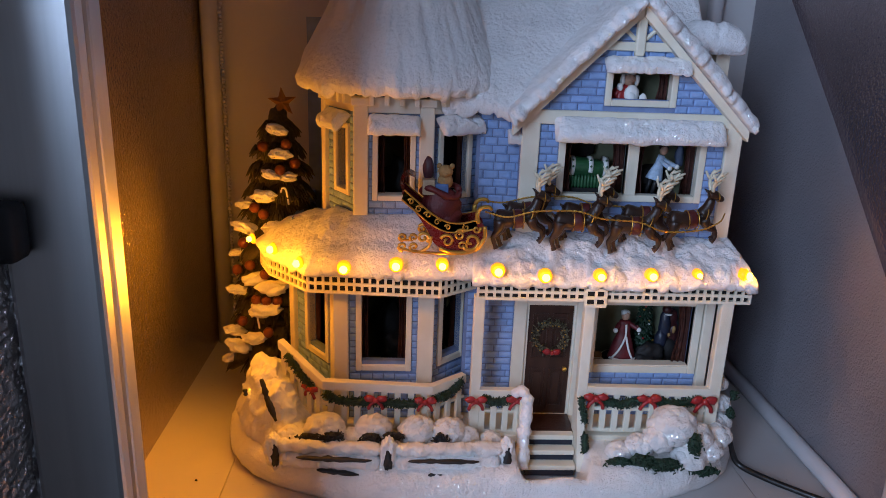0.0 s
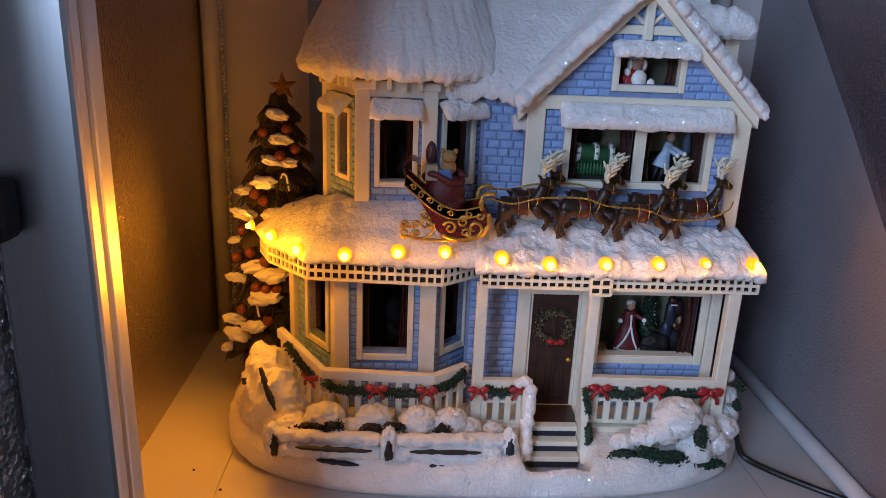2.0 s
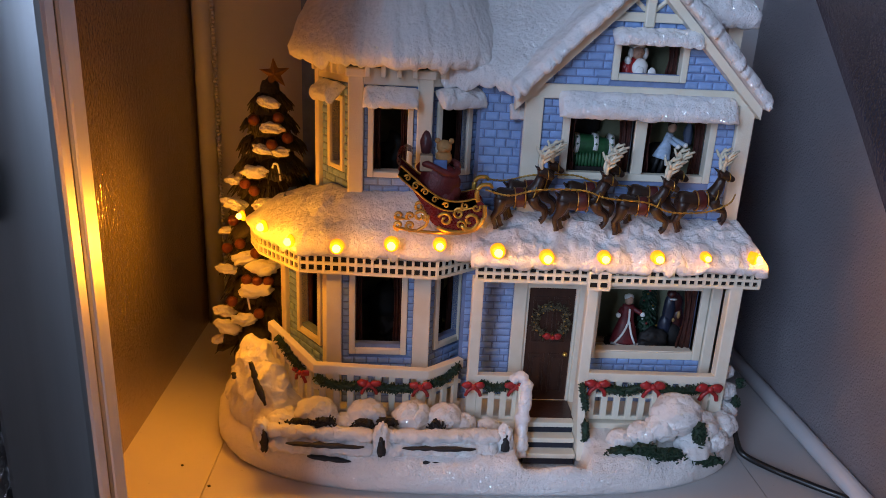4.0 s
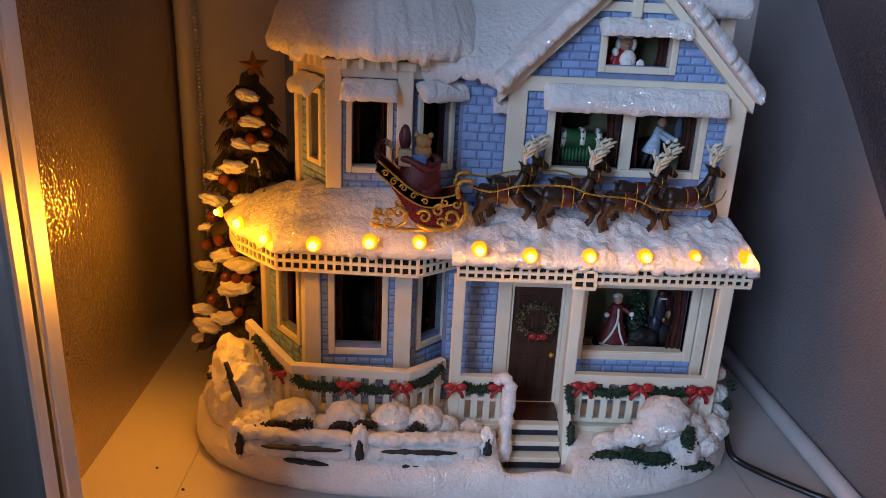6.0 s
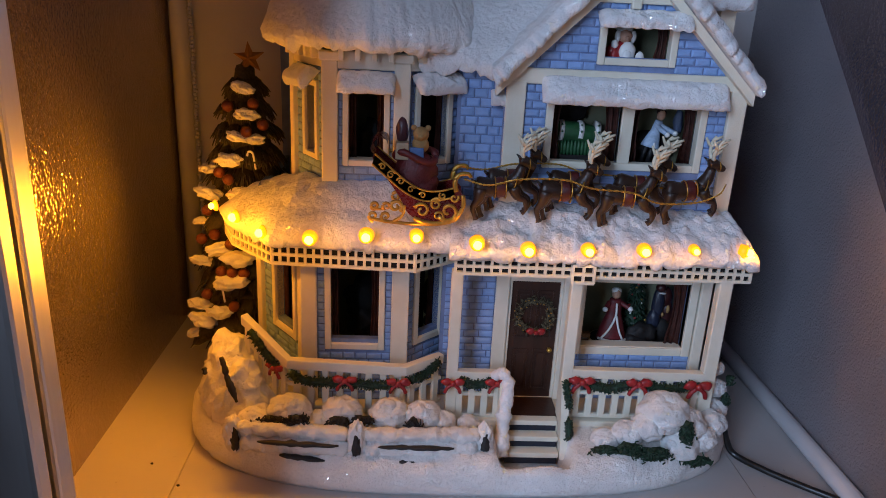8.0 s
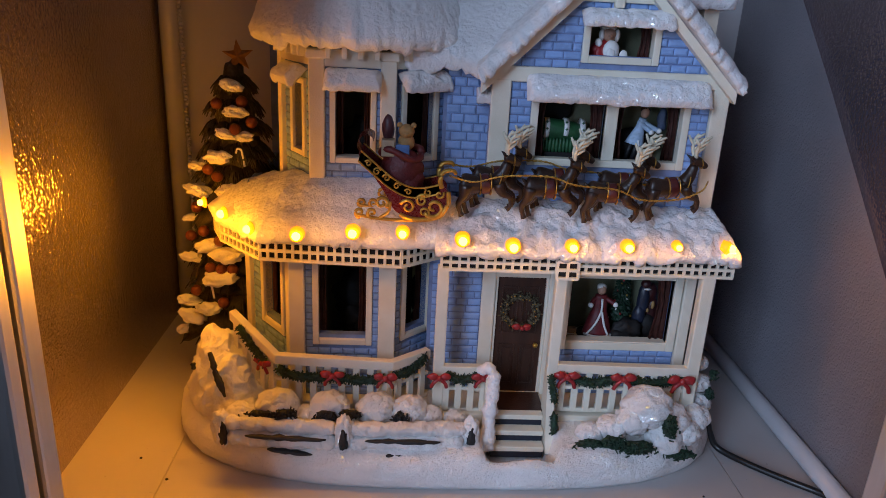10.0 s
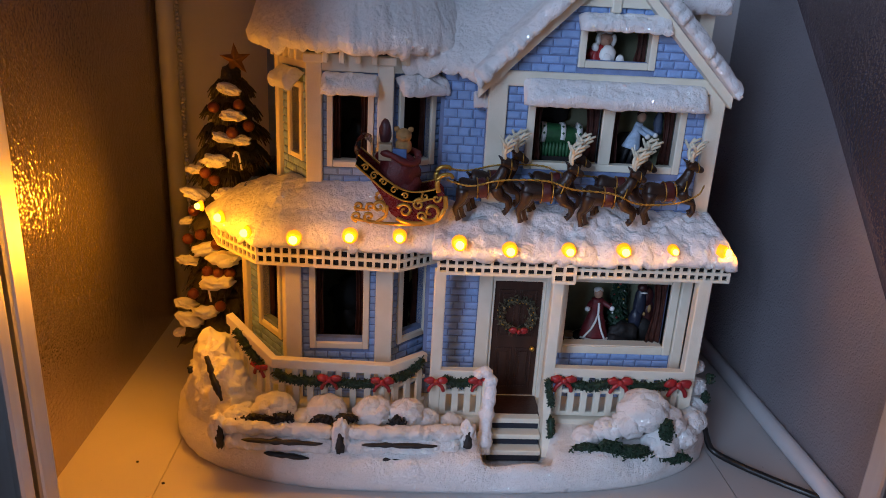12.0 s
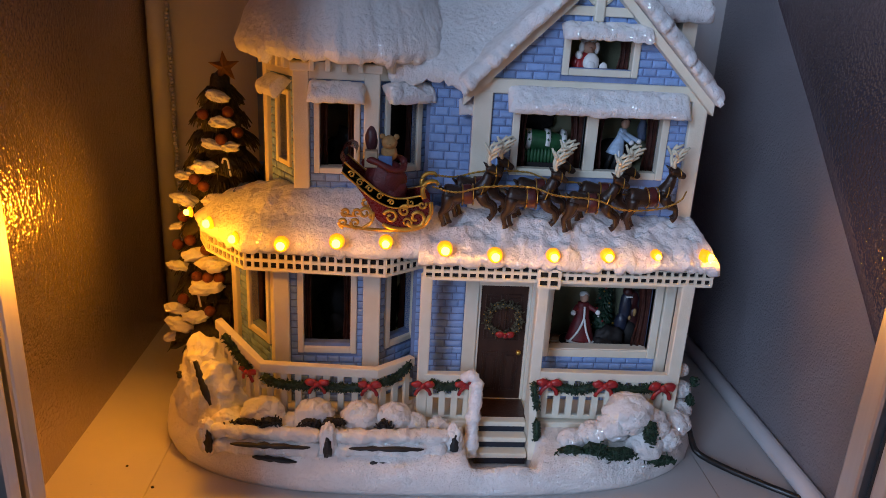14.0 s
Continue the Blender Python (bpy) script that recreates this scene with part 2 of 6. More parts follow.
class Wall:
    """An upright plane from a to b; u runs along it, d stands out from its face towards the viewer's side."""

    def __init__(self, a, b):
        self.a, self.b = Vector((*a, 0)), Vector((*b, 0))
        self.w = (self.b - self.a).length
        self.t = (self.b - self.a) / self.w
        self.n = Vector((self.t.y, -self.t.x, 0))

    def at(self, u, d, z):
        return self.a + self.t * u + self.n * d + Vector((0, 0, z))

    def box(self, bm, u0, u1, d0, d1, z0, z1, bev=0.0, mi=0):
        at = self.at
        v = hexa(bm, [at(u0, d1, z0), at(u1, d1, z0), at(u1, d0, z0), at(u0, d0, z0), at(u0, d1, z1), at(u1, d1, z1), at(u1, d0, z1), at(u0, d0, z1)], mi)
        if bev:
            edges = list({e for q in v for e in q.link_edges})
            bmesh.ops.bevel(bm, geom=edges, offset=bev, segments=2, affect="EDGES", profile=0.5)

    def pierced(self, bm, u0, u1, z0, z1, holes, thick=0.005):
        """One slab with openings through it."""
        us = sorted({u0, u1, *(h[0] for h in holes), *(h[1] for h in holes)})
        zs = sorted({z0, z1, *(h[2] for h in holes), *(h[3] for h in holes)})
        nu, nz = len(us) - 1, len(zs) - 1

        def solid(i, j):
            if not (0 <= i < nu and 0 <= j < nz):
                return False
            uc, zc = (us[i] + us[i + 1]) / 2, (zs[j] + zs[j + 1]) / 2
            return not any(h[0] < uc < h[1] and h[2] < zc < h[3] for h in holes)

        f = [[bm.verts.new(self.at(u, 0, z)) for z in zs] for u in us]
        r = [[bm.verts.new(self.at(u, -thick, z)) for z in zs] for u in us]
        for i in range(nu):
            for j in range(nz):
                if not solid(i, j):
                    continue
                for g in (f, r):
                    bm.faces.new((g[i][j], g[i + 1][j], g[i + 1][j + 1], g[i][j + 1]))
                for (di, dj), (a, b) in (((-1, 0), ((i, j), (i, j + 1))), ((1, 0), ((i + 1, j), (i + 1, j + 1))), ((0, -1), ((i, j), (i + 1, j))), ((0, 1), ((i, j + 1), (i + 1, j + 1)))):
                    if not solid(i + di, j + dj):
                        bm.faces.new((f[a[0]][a[1]], f[b[0]][b[1]], r[b[0]][b[1]], r[a[0]][a[1]]))
        bmesh.ops.delete(bm, geom=[v for v in bm.verts if not v.link_faces], context="VERTS")

    def ring(self, bm, u0, u1, z0, z1, wide, d0, d1, bev=0.0006):
        """A window frame of four bars."""
        self.box(bm, u0, u0 + wide, d0, d1, z0, z1, bev)
        self.box(bm, u1 - wide, u1, d0, d1, z0, z1, bev)
        self.box(bm, u0 + wide, u1 - wide, d0, d1 - 0.0003, z0, z0 + wide, bev)
        self.box(bm, u0 + wide, u1 - wide, d0, d1 - 0.0003, z1 - wide, z1, bev)


BRICK_SHAPES = {}


def brick_mesh(w, h):
    key = (round(w * 2000), round(h * 2000))
    if key not in BRICK_SHAPES:
        w, h = key[0] / 2000, key[1] / 2000
        bm = bmesh.new()
        e, d = 0.0010, 0.0011
        ring0 = [bm.verts.new(p) for p in ((0, 0.0012, 0), (w, 0.0012, 0), (w, 0.0012, h), (0, 0.0012, h))]
        ring1 = [bm.verts.new(p) for p in ((0, -d * 0.5, 0), (w, -d * 0.5, 0), (w, -d * 0.5, h), (0, -d * 0.5, h))]
        ring2 = [bm.verts.new(p) for p in ((e, -d, e), (w - e, -d, e), (w - e, -d, h - e), (e, -d, h - e))]
        for a, b in ((ring0, ring1), (ring1, ring2)):
            for i in range(4):
                bm.faces.new((a[i], a[(i + 1) % 4], b[(i + 1) % 4], b[i]))
        bm.faces.new(ring2)
        me = bpy.data.meshes.new("brick")
        bmesh.ops.recalc_face_normals(bm, faces=bm.faces)
        bm.to_mesh(me)
        bm.free()
        me.materials.append(BRICK)
        BRICK_SHAPES[key] = me
    return BRICK_SHAPES[key]


def lay_bricks(wall, parent, u0, u1, z0, z1, holes, side=None, bw=0.0098, bh=0.0049, rng=random.Random(3)):
    """Lay courses of bricks over a stretch of wall, round its openings, between the limits that side(z) gives."""
    gap, row, z = 0.0007, 0, z0
    turn = math.atan2(wall.t.y, wall.t.x)
    while z < z1 - 0.0015:
        h = min(bh, z1 - z) - gap
        lo, hi = (u0, u1) if side is None else side(z + h)
        cuts = [(hh[0], hh[1]) for hh in holes if hh[2] < z + h and hh[3] > z]
        spans, start = [], lo
        for c0, c1 in sorted(cuts):
            spans.append((start, c0))
            start = c1
        spans.append((start, hi))
        for s0, s1 in spans:
            u = s0
            first = True
            while u < s1 - 0.0014:
                w = bw * rng.uniform(0.72, 1.22) * ((0.5 if row % 2 else 1.0) if first else 1.0)
                w = min(w, s1 - u)
                if s1 - u - w < 0.003:
                    w = s1 - u
                first = False
                ob = new("brick", brick_mesh(w - gap, h))
                ob.matrix_basis = Matrix.Translation(wall.at(u + gap / 2, rng.uniform(-0.0002, 0.0002), z + gap / 2)) @ Matrix.Rotation(turn, 4, "Z")
                ob.parent = parent
                ob.matrix_parent_inverse = Matrix.Translation(parent.location).inverted()
                u += w
        z += bh
        row += 1


def tube(bm, pts, r, seg=8, mi=0, r1=None):
    """A round bar along points, with its ends closed; r1: the radius at its end."""
    pts = [Vector(p) for p in pts]
    rings = []
    for i, p in enumerate(pts):
        d = (pts[min(i + 1, len(pts) - 1)] - pts[max(i - 1, 0)]).normalized()
        a = d.orthogonal().normalized()
        if abs(d.z) < 0.95:
            a = d.cross(Vector((0, 0, 1))).normalized()
        b = d.cross(a)
        rr = r if r1 is None else r + (r1 - r) * i / (len(pts) - 1)
        rings.append([bm.verts.new(p + (a * math.cos(k * math.tau / seg) + b * math.sin(k * math.tau / seg)) * rr) for k in range(seg)])
    for r0, r2 in zip(rings, rings[1:]):
        for k in range(seg):
            bm.faces.new((r0[k], r0[(k + 1) % seg], r2[(k + 1) % seg], r2[k])).material_index = mi
    bm.faces.new(rings[0]).material_index = mi
    bm.faces.new(rings[-1]).material_index = mi


def smooth_line(pts, n=6):
    """Catmull-Rom points through pts."""
    pts = [Vector(p) for p in pts]
    q = [pts[0] * 2 - pts[1], *pts, pts[-1] * 2 - pts[-2]]
    out = []
    for i in range(1, len(q) - 2):
        for k in range(n):
            t = k / n
            out.append(0.5 * ((2 * q[i]) + (q[i + 1] - q[i - 1]) * t + (2 * q[i - 1] - 5 * q[i] + 4 * q[i + 1] - q[i + 2]) * t * t + (3 * q[i] - q[i - 1] - 3 * q[i + 1] + q[i + 2]) * t ** 3))
    return out + [pts[-1]]


def lump(bm, c, r, amp=0.15, freq=1.6, sub=3, mi=0, turn=None, seed=0.0):
    """A rounded uneven body with the half sizes r."""
    res = bmesh.ops.create_icosphere(bm, subdivisions=sub, radius=1)
    r = Vector(r) if not isinstance(r, (int, float)) else Vector((r, r, r))
    for v in res["verts"]:
        p = v.co.copy()
        k = 1 + amp * noise.noise(p * freq + Vector((seed, c[0] * 91, c[2] * 57))) * 1.6
        q = Vector((p.x * r.x * k, p.y * r.y * k, p.z * r.z * k))
        if turn is not None:
            q = turn @ q
        v.co = q + Vector(c)
    for f in {f for v in res["verts"] for f in v.link_faces}:
        f.material_index = mi


def round_off(a, w):
    k = min(1.0, max(0.0, min(a, 1 - a)) / w)
    return math.sqrt(max(0.0, 1 - (1 - k) ** 2))


def sheet(bm, f, up, ns, nt, thick, amp, freq, ws=0.08, wt=0.08, floor=0.15, seed=0.0):
    """A thick uneven blanket over f(s, t): rounded at its borders, closed below. up(s, t): the way in which it is thick."""
    top, low = [], []
    for i in range(ns + 1):
        s = i / ns
        rt, rl = [], []
        for j in range(nt + 1):
            t = j / nt
            p, n = Vector(f(s, t)), Vector(up(s, t)).normalized()
            e = round_off(s, ws) * round_off(t, wt)
            q = Vector((p.x + seed, p.y, p.z))
            bump = amp * (noise.noise(q * freq) + 0.5 * noise.noise(q * freq * 2.3))
            rt.append(bm.verts.new(p + n * (thick * (floor + (1 - floor) * e) + bump * (0.25 + 0.75 * e))))
            rl.append(bm.verts.new(p))
        top.append(rt)
        low.append(rl)
    for i in range(ns):
        for j in range(nt):
            bm.faces.new((top[i][j], top[i + 1][j], top[i + 1][j + 1], top[i][j + 1]))
            bm.faces.new((low[i][j], low[i][j + 1], low[i + 1][j + 1], low[i + 1][j]))
    for i in range(ns):
        bm.faces.new((low[i][0], low[i + 1][0], top[i + 1][0], top[i][0]))
        bm.faces.new((top[i][nt], top[i + 1][nt], low[i + 1][nt], low[i][nt]))
    for j in range(nt):
        bm.faces.new((top[0][j], top[0][j + 1], low[0][j + 1], low[0][j]))
        bm.faces.new((low[ns][j], low[ns][j + 1], top[ns][j + 1], top[ns][j]))


def along(path, s):
    """The point at the share s of a path's length."""
    seg = [(Vector(b) - Vector(a)).length for a, b in zip(path, path[1:])]
    d = s * sum(seg)
    for (a, b), l in zip(zip(path, path[1:]), seg):
        if d <= l or (a, b) == (path[-2], path[-1]):
            return Vector(a).lerp(Vector(b), min(1, d / l))
        d -= l
    return Vector(path[-1])


# ---- the display cabinet ----
XL, XR, YB, YF, ZT = -0.192, 0.292, 0.600, 0.226, 0.62

bm = bmesh.new()
box(bm, -0.130, 0.226, 0.20, YB, -0.012, 0.0, 0.0006)
box(bm, XL - 0.004, -0.1305, 0.20, YB, -0.012, -0.0008, 0.0006)
box(bm, 0.2265, XR + 0.004, 0.20, YB, -0.012, -0.0008, 0.0006)
tagged(part("floor", bm, BOARD, smooth=False), "white laminated boards laid side by side as a cabinet floor", "floor", kind="structure")

bm = bmesh.new()
box(bm, XL - 0.02, XR + 0.02, YB, YB + 0.01, -0.012, ZT)
tagged(part("wall_back", bm, BACKING, smooth=False), "plain pale back panel of the display cabinet", "wall", kind="structure")
bm = bmesh.new()
box(bm, XL - 0.006, XL, YF + 0.004, YB, -0.012, ZT)
tagged(part("wall_left", bm, GLASS_WALL, smooth=False), "hammered grey side panel with a glossy dimpled face", "wall", kind="structure")
bm = bmesh.new()
box(bm, XR, XR + 0.006, YF + 0.004, YB, -0.012, ZT)
tagged(part("wall_right", bm, GLASS_WALL, smooth=False), "hammered grey side panel with a glossy dimpled face", "wall", kind="structure")
bm = bmesh.new()
box(bm, XL - 0.02, XR + 0.02, YF, YB + 0.01, ZT, ZT + 0.01)
tagged(part("ceiling", bm, BACKING, smooth=False), "pale top panel of the display cabinet", "ceiling", kind="structure")

# a thin embossed sheet that hangs before the right-hand panel, cut on a slant
bm = bmesh.new()
EDGE = [(0.600, 0.390), (0.535, 0.326), (0.440, 0.236), (0.341, 0.137), (0.270, 0.065), (0.235, 0.0)]
rows = []
for (ya, za) in EDGE:
    rows.append([bm.verts.new((XR - 0.0030 - 0.0008 * math.sin(za * 40), ya, za)), bm.verts.new((XR - 0.0030, YB - 0.001, za))])
for a, b in zip(rows, rows[1:]):
    bm.faces.new((a[0], b[0], b[1], a[1]))
bmesh.ops.solidify(bm, geom=bm.faces[:], thickness=0.0012)
tagged(part("side_liner", bm, LINER, smooth=False), "thin grey embossed sheet hanging slantwise on the side panel", "liner", kind="structure")

bm = bmesh.new()
tube(bm, [(0.2812, 0.24, 0.0062), (0.2830, 0.42, 0.0062), (0.2838, 0.597, 0.0062)], 0.0060, 14)
tagged(part("trim", bm, TUBE), "white plastic tube lying along the floor corner", "trim", kind="structure")
bm = bmesh.new()
tube(bm, [(-0.1835, 0.588, 0.0), (-0.1835, 0.588, 0.3), (-0.1835, 0.588, 0.615)], 0.0075, 14)
tagged(part("trim", bm, TUBE), "white plastic tube standing in the back corner", "trim", kind="structure")
bm = bmesh.new()
tube(bm, [(0.251, 0.592, 0.0), (0.251, 0.592, 0.3), (0.251, 0.592, 0.615)], 0.0065, 14)
tagged(part("trim", bm, TUBE), "white plastic tube standing at the back panel", "trim", kind="structure")

# a cord of glittering beads down the back corner
chain = thing("bead_cord", (-0.1735, 0.585, 0.62), "thin cord of glittering beads hanging in the back corner", "bead cord")
bm = bmesh.new()
rb = random.Random(5)
for k in range(190):
    lump(bm, (-0.1735 + rb.uniform(-0.0006, 0.0006), 0.585 + rb.uniform(-0.0006, 0.0006), 0.615 - k * 0.0032), 0.0019, 0.1, 1.5, 1)
part("bead_strand", bm, TUBE, chain, kind="stuff")

# the metal stiles at the front opening
def stile(x_edge, x_jamb, sign, label):
    """The metal stile: a wide face, a dark strip in the gap behind it and a narrow jamb. sign: +1 where it stands on
    the left.
    """
    post = thing("door_frame", (x_edge, YF, 0), label, "frame", kind="structure")

    def bar(name, x0, x1, y0, y1, m, bev, lab=""):
        bm = bmesh.new()
        box(bm, min(x0, x1), max(x0, x1), y0, y1, -0.012, ZT, bev)
        return part(name, bm, m, post, lab, smooth=False)

    bar("stile", x_edge - sign * 0.0335, x_edge, 0.1940, 0.2040, STEEL, 0.0022)
    bar("gap_strip", x_jamb - sign * 0.020, x_jamb - sign * 0.0045, 0.2042, 0.2140, LATCH, 0.001, "dark strip in the gap between stile and jamb")
    bar("jamb", x_jamb - sign * 0.014, x_jamb, 0.2142, 0.2268, STEEL, 0.0016)
    # unseen strip added to stop window light leaking past beside the stile
    bar("light_stop", x_jamb - sign * 0.080, x_jamb - sign * 0.0205, 0.2050, 0.2262, STEEL, 0.001)
    return post


left_post = stile(-0.1235, -0.1270, 1, "brushed aluminium stile at the cabinet's front opening")
right_post = stile(0.2135, 0.2160, -1, "brushed aluminium stile at the cabinet's front opening")
bm = bmesh.new()
box(bm, -0.166, -0.1455, 0.180, 0.1935, 0.2120, 0.2330, 0.003)
part("latch", bm, LATCH, left_post, "black rubber catch")

bm = bmesh.new()
DOOR_FOOT = [(-0.200, 0.05), (-0.194, 0.05), (-0.1575, 0.198), (-0.1635, 0.198)]
hexa(bm, [(x, y, z) for z in (-0.012, ZT) for x, y in DOOR_FOOT])
tagged(part("door_1", bm, DOOR_PANEL, smooth=False), "open hammered panel door hinged at the metal stile", "door", kind="structure")
bm = bmesh.new()
hexa(bm, [(0.276, 0.05, -0.012), (0.282, 0.05, -0.012), (0.2535, 0.198, -0.012), (0.2475, 0.198, -0.012), (0.276, 0.05, ZT), (0.282, 0.05, ZT), (0.2535, 0.198, ZT), (0.2475, 0.198, ZT)])
tagged(part("door_2", bm, GLASS_WALL, smooth=False), "open hammered panel door hinged at the metal stile", "door", kind="structure")

# unseen room added round the cabinet; its dark floor grades the steel's reflections
bm = bmesh.new()
for a in ((-1.7, -1.6, -1.7, 1.5, -0.8, 1.8), (1.6, 1.7, -1.7, 1.5, -0.8, 1.8), (-1.6, 1.6, -1.7, -1.6, -0.8, 1.8), (-1.6, 1.6, 1.4, 1.5, -0.8, 1.8)):
    box(bm, *a)
tagged(part("wall_room", bm, PLASTER, smooth=False), "plain plastered walls of the room", "wall", kind="structure")
bm = bmesh.new()
box(bm, -1.7, 1.7, -1.7, 1.5, 1.8, 1.9)
tagged(part("ceiling_room", bm, PLASTER, smooth=False), "plain plastered ceiling of the room", "ceiling", kind="structure")
bm = bmesh.new()
box(bm, -1.7, 1.7, -1.7, 1.5, -0.9, -0.8)
tagged(part("floor_room", bm, ROOM_FLOOR, smooth=False), "unseen dark room floor added for the steel's reflection", "floor", kind="structure")
bm = bmesh.new()
box(bm, -0.35, 0.45, 0.20, 0.62, -0.79, -0.0125)
tagged(part("plinth", bm, PLASTER, smooth=False), "plain plinth under the cabinet", "plinth", kind="structure")

# ---- the model house ----
house = thing("model_house", (0.05, 0.45, 0.0), "glittering snow-covered blue brick Victorian model house on a white board", "model house")
PORCH_Z = 0.030
G = Wall((0.060, 0.407), (0.205, 0.407))          # gable front, upper storeys
D = Wall((0.028, 0.404), (0.200, 0.404))          # front with the door, below
B0, B1, B2, B3 = (-0.096, 0.448), (-0.057, 0.397), (0.002, 0.397), (0.034, 0.428)
BAY = [Wall(B0, B1), Wall(B1, B2), Wall(B2, B3)]
T0, T1, T2, T3 = (-0.071, 0.452), (-0.044, 0.408), (0.000, 0.408), (0.042, 0.434)
TOWER = [Wall(T0, T1), Wall(T1, T2), Wall(T2, T3)]
U = Wall((0.0325, 0.4195), (0.062, 0.4175))          # upper wall between tower and gable


def base_outline(a):
    """Half-way round figure: the base's edge at the angle a."""
    c, s = math.cos(a), math.sin(a)
    rx, ry = (0.185 if c < 0 else 0.188), (0.117 if s < 0 else 0.11)
    n = 3.0 if c < 0 else 3.2
    k = (abs(c) ** n + abs(s) ** n) ** (-1 / n)
    x, y = 0.045 + rx * c * k, 0.452 + ry * s * k
    return x, y


bm = bmesh.new()
N = 360
PROFILE = [(0.985, 0.0), (1.0, 0.003), (1.004, 0.009), (0.995, 0.015), (0.975, 0.020), (0.95, 0.023), (0.92, 0.0245), (0.89, 0.025), (0.86, 0.0255), (0.83, 0.026), (0.80, 0.026), (0.77, 0.0262), (0.74, 0.0264), (0.71, 0.0265), (0.68, 0.0265), (0.55, 0.027), (0.2, 0.027)]
rings = []
for f, z in PROFILE:
    ring = []
    for i in range(N):
        a = i * math.tau / N
        x, y = base_outline(a)
        p = Vector((0.045 + (x - 0.045) * f, 0.452 + (y - 0.452) * f, z))
        if z > 0:
            k = noise.noise(p * 70) * 0.0022 + noise.noise(p * 190) * 0.0009
            p += Vector((math.cos(a) * k, math.sin(a) * k, k * (0.7 if z > 0.01 else 0.2)))
        dip = min(1.0, max(0.0, (0.024 - abs(p.x - 0.087)) / 0.005)) * min(1.0, max(0.0, (p.y - 0.338) / 0.010)) if p.y < 0.382 else 0.0
        if dip and p.z > 0.0055:
            p.z += (0.0055 - p.z) * dip
        ring.append(bm.verts.new(p))
    rings.append(ring)
for r0, r1 in zip(rings, rings[1:]):
    for i in range(N):
        bm.faces.new((r0[i], r0[(i + 1) % N], r1[(i + 1) % N], r1[i]))
bm.faces.new(rings[-1])
bm.faces.new(rings[0])
part("snow_base", bm, BASE_SNOW, house, "rounded snowy resin base with glitter")

# porch floor and steps
bm = bmesh.new()
box(bm, 0.030, 0.206, 0.374, 0.45, 0.020, PORCH_Z, 0.0008)
hexa(bm, [(-0.067, 0.384, 0.02), (0.030, 0.384, 0.02), (0.030, 0.45, 0.02), (-0.105, 0.45, 0.02), (-0.067, 0.384, 0.0295), (0.030, 0.384, 0.0295), (0.030, 0.45, 0.0295), (-0.105, 0.45, 0.0295)])
part("porch_floor", bm, CREAM, house, smooth=False)
steps = new("front_steps")
steps.parent, steps.location = house, (0.0, 0.0, 0.0)
steps.matrix_parent_inverse = Matrix.Translation(house.location).inverted()
for k, (y0, z1) in enumerate(((0.3715, 0.0315), (0.3655, 0.0235), (0.3595, 0.0155))):
    bm = bmesh.new()
    box(bm, 0.0700, 0.1045, y0, 0.378, z1 - 0.0035, z1, 0.0006)
    part("tread", bm, CREAM, steps, smooth=False)
    bm = bmesh.new()
    box(bm, 0.0705, 0.1040, y0 + 0.0015, 0.378, z1 - 0.0085, z1 - 0.0036)
    part("riser", bm, NAVY, steps, "dark blue riser", smooth=False)
bm = bmesh.new()
box(bm, 0.076, 0.106, 0.378, 0.4015, PORCH_Z, PORCH_Z + 0.0012, 0.0004)
part("doormat", bm, BROWN, house, "dark brown ribbed doormat", smooth=False)


# ---- walls ----
def drips(u, wide, seed):
    """Rounded icicle-like drops of uneven length along an eave."""
    k = u / wide + 1.3 * noise.noise(Vector((u * 40, seed, 0)))
    i = math.floor(k)
    long = 0.35 + 0.65 * abs(noise.noise(Vector((i * 3.7, seed, 5)))) * 2
    return long * math.sqrt(max(0.0, math.sin(math.pi * (k - i))))


def wall_part(wall, z0, z1, holes, name="wall", u0=0.0, u1=None, thick=0.005):
    bm = bmesh.new()
    wall.pierced(bm, u0, wall.w if u1 is None else u1, z0, z1, holes, thick)
    return part(name, bm, MORTAR, house, "pale blue painted brick wall", smooth=False)


def curtain(wall, parent, u0, u1, z0, z1, d=-0.006, lean=0.0):
    bm = bmesh.new()
    n, m = 14, 8
    grid = []
    for i in range(n + 1):
        row = []
        for j in range(m + 1):
            s, t = i / n, j / m
            pinch = 1 - 0.35 * math.sin(math.pi * min(1, (1 - t) * 1.1)) * abs(lean)
            u = u0 + (u1 - u0) * (s * pinch if lean >= 0 else 1 - (1 - s) * pinch)
            row.append(bm.verts.new(wall.at(u, d + 0.0011 * math.sin(s * 16 + t), z0 + (z1 - z0) * t)))
        grid.append(row)
    for i in range(n):
        for j in range(m):
            bm.faces.new((grid[i][j], grid[i + 1][j], grid[i + 1][j + 1], grid[i][j + 1]))
    bmesh.ops.solidify(bm, geom=bm.faces[:], thickness=0.0008)
    return part("curtain", bm, CURTAIN, parent, "red-brown gathered curtain")


def window(wall, u0, u1, z0, z1, wide=0.004, curtains=(), sill=True):
    """A cream frame round the opening; u0..z1 is the outer edge."""
    bm = bmesh.new()
    wall.ring(bm, u0, u1, z0, z1, wide, -0.005, 0.0022)
    if sill:
        wall.box(bm, u0 + wide * 0.6, u1 - wide * 0.6, -0.008, 0.0008, z0 + wide * 0.7, z0 + wide * 1.1, 0.0004)
    fr = part("window_frame", bm, CREAM, house, smooth=False)
    for c0, c1, lean in curtains:
        curtain(wall, fr, c0, c1, z0 + wide, z1 - wide * 0.5, lean=lean)
    return fr


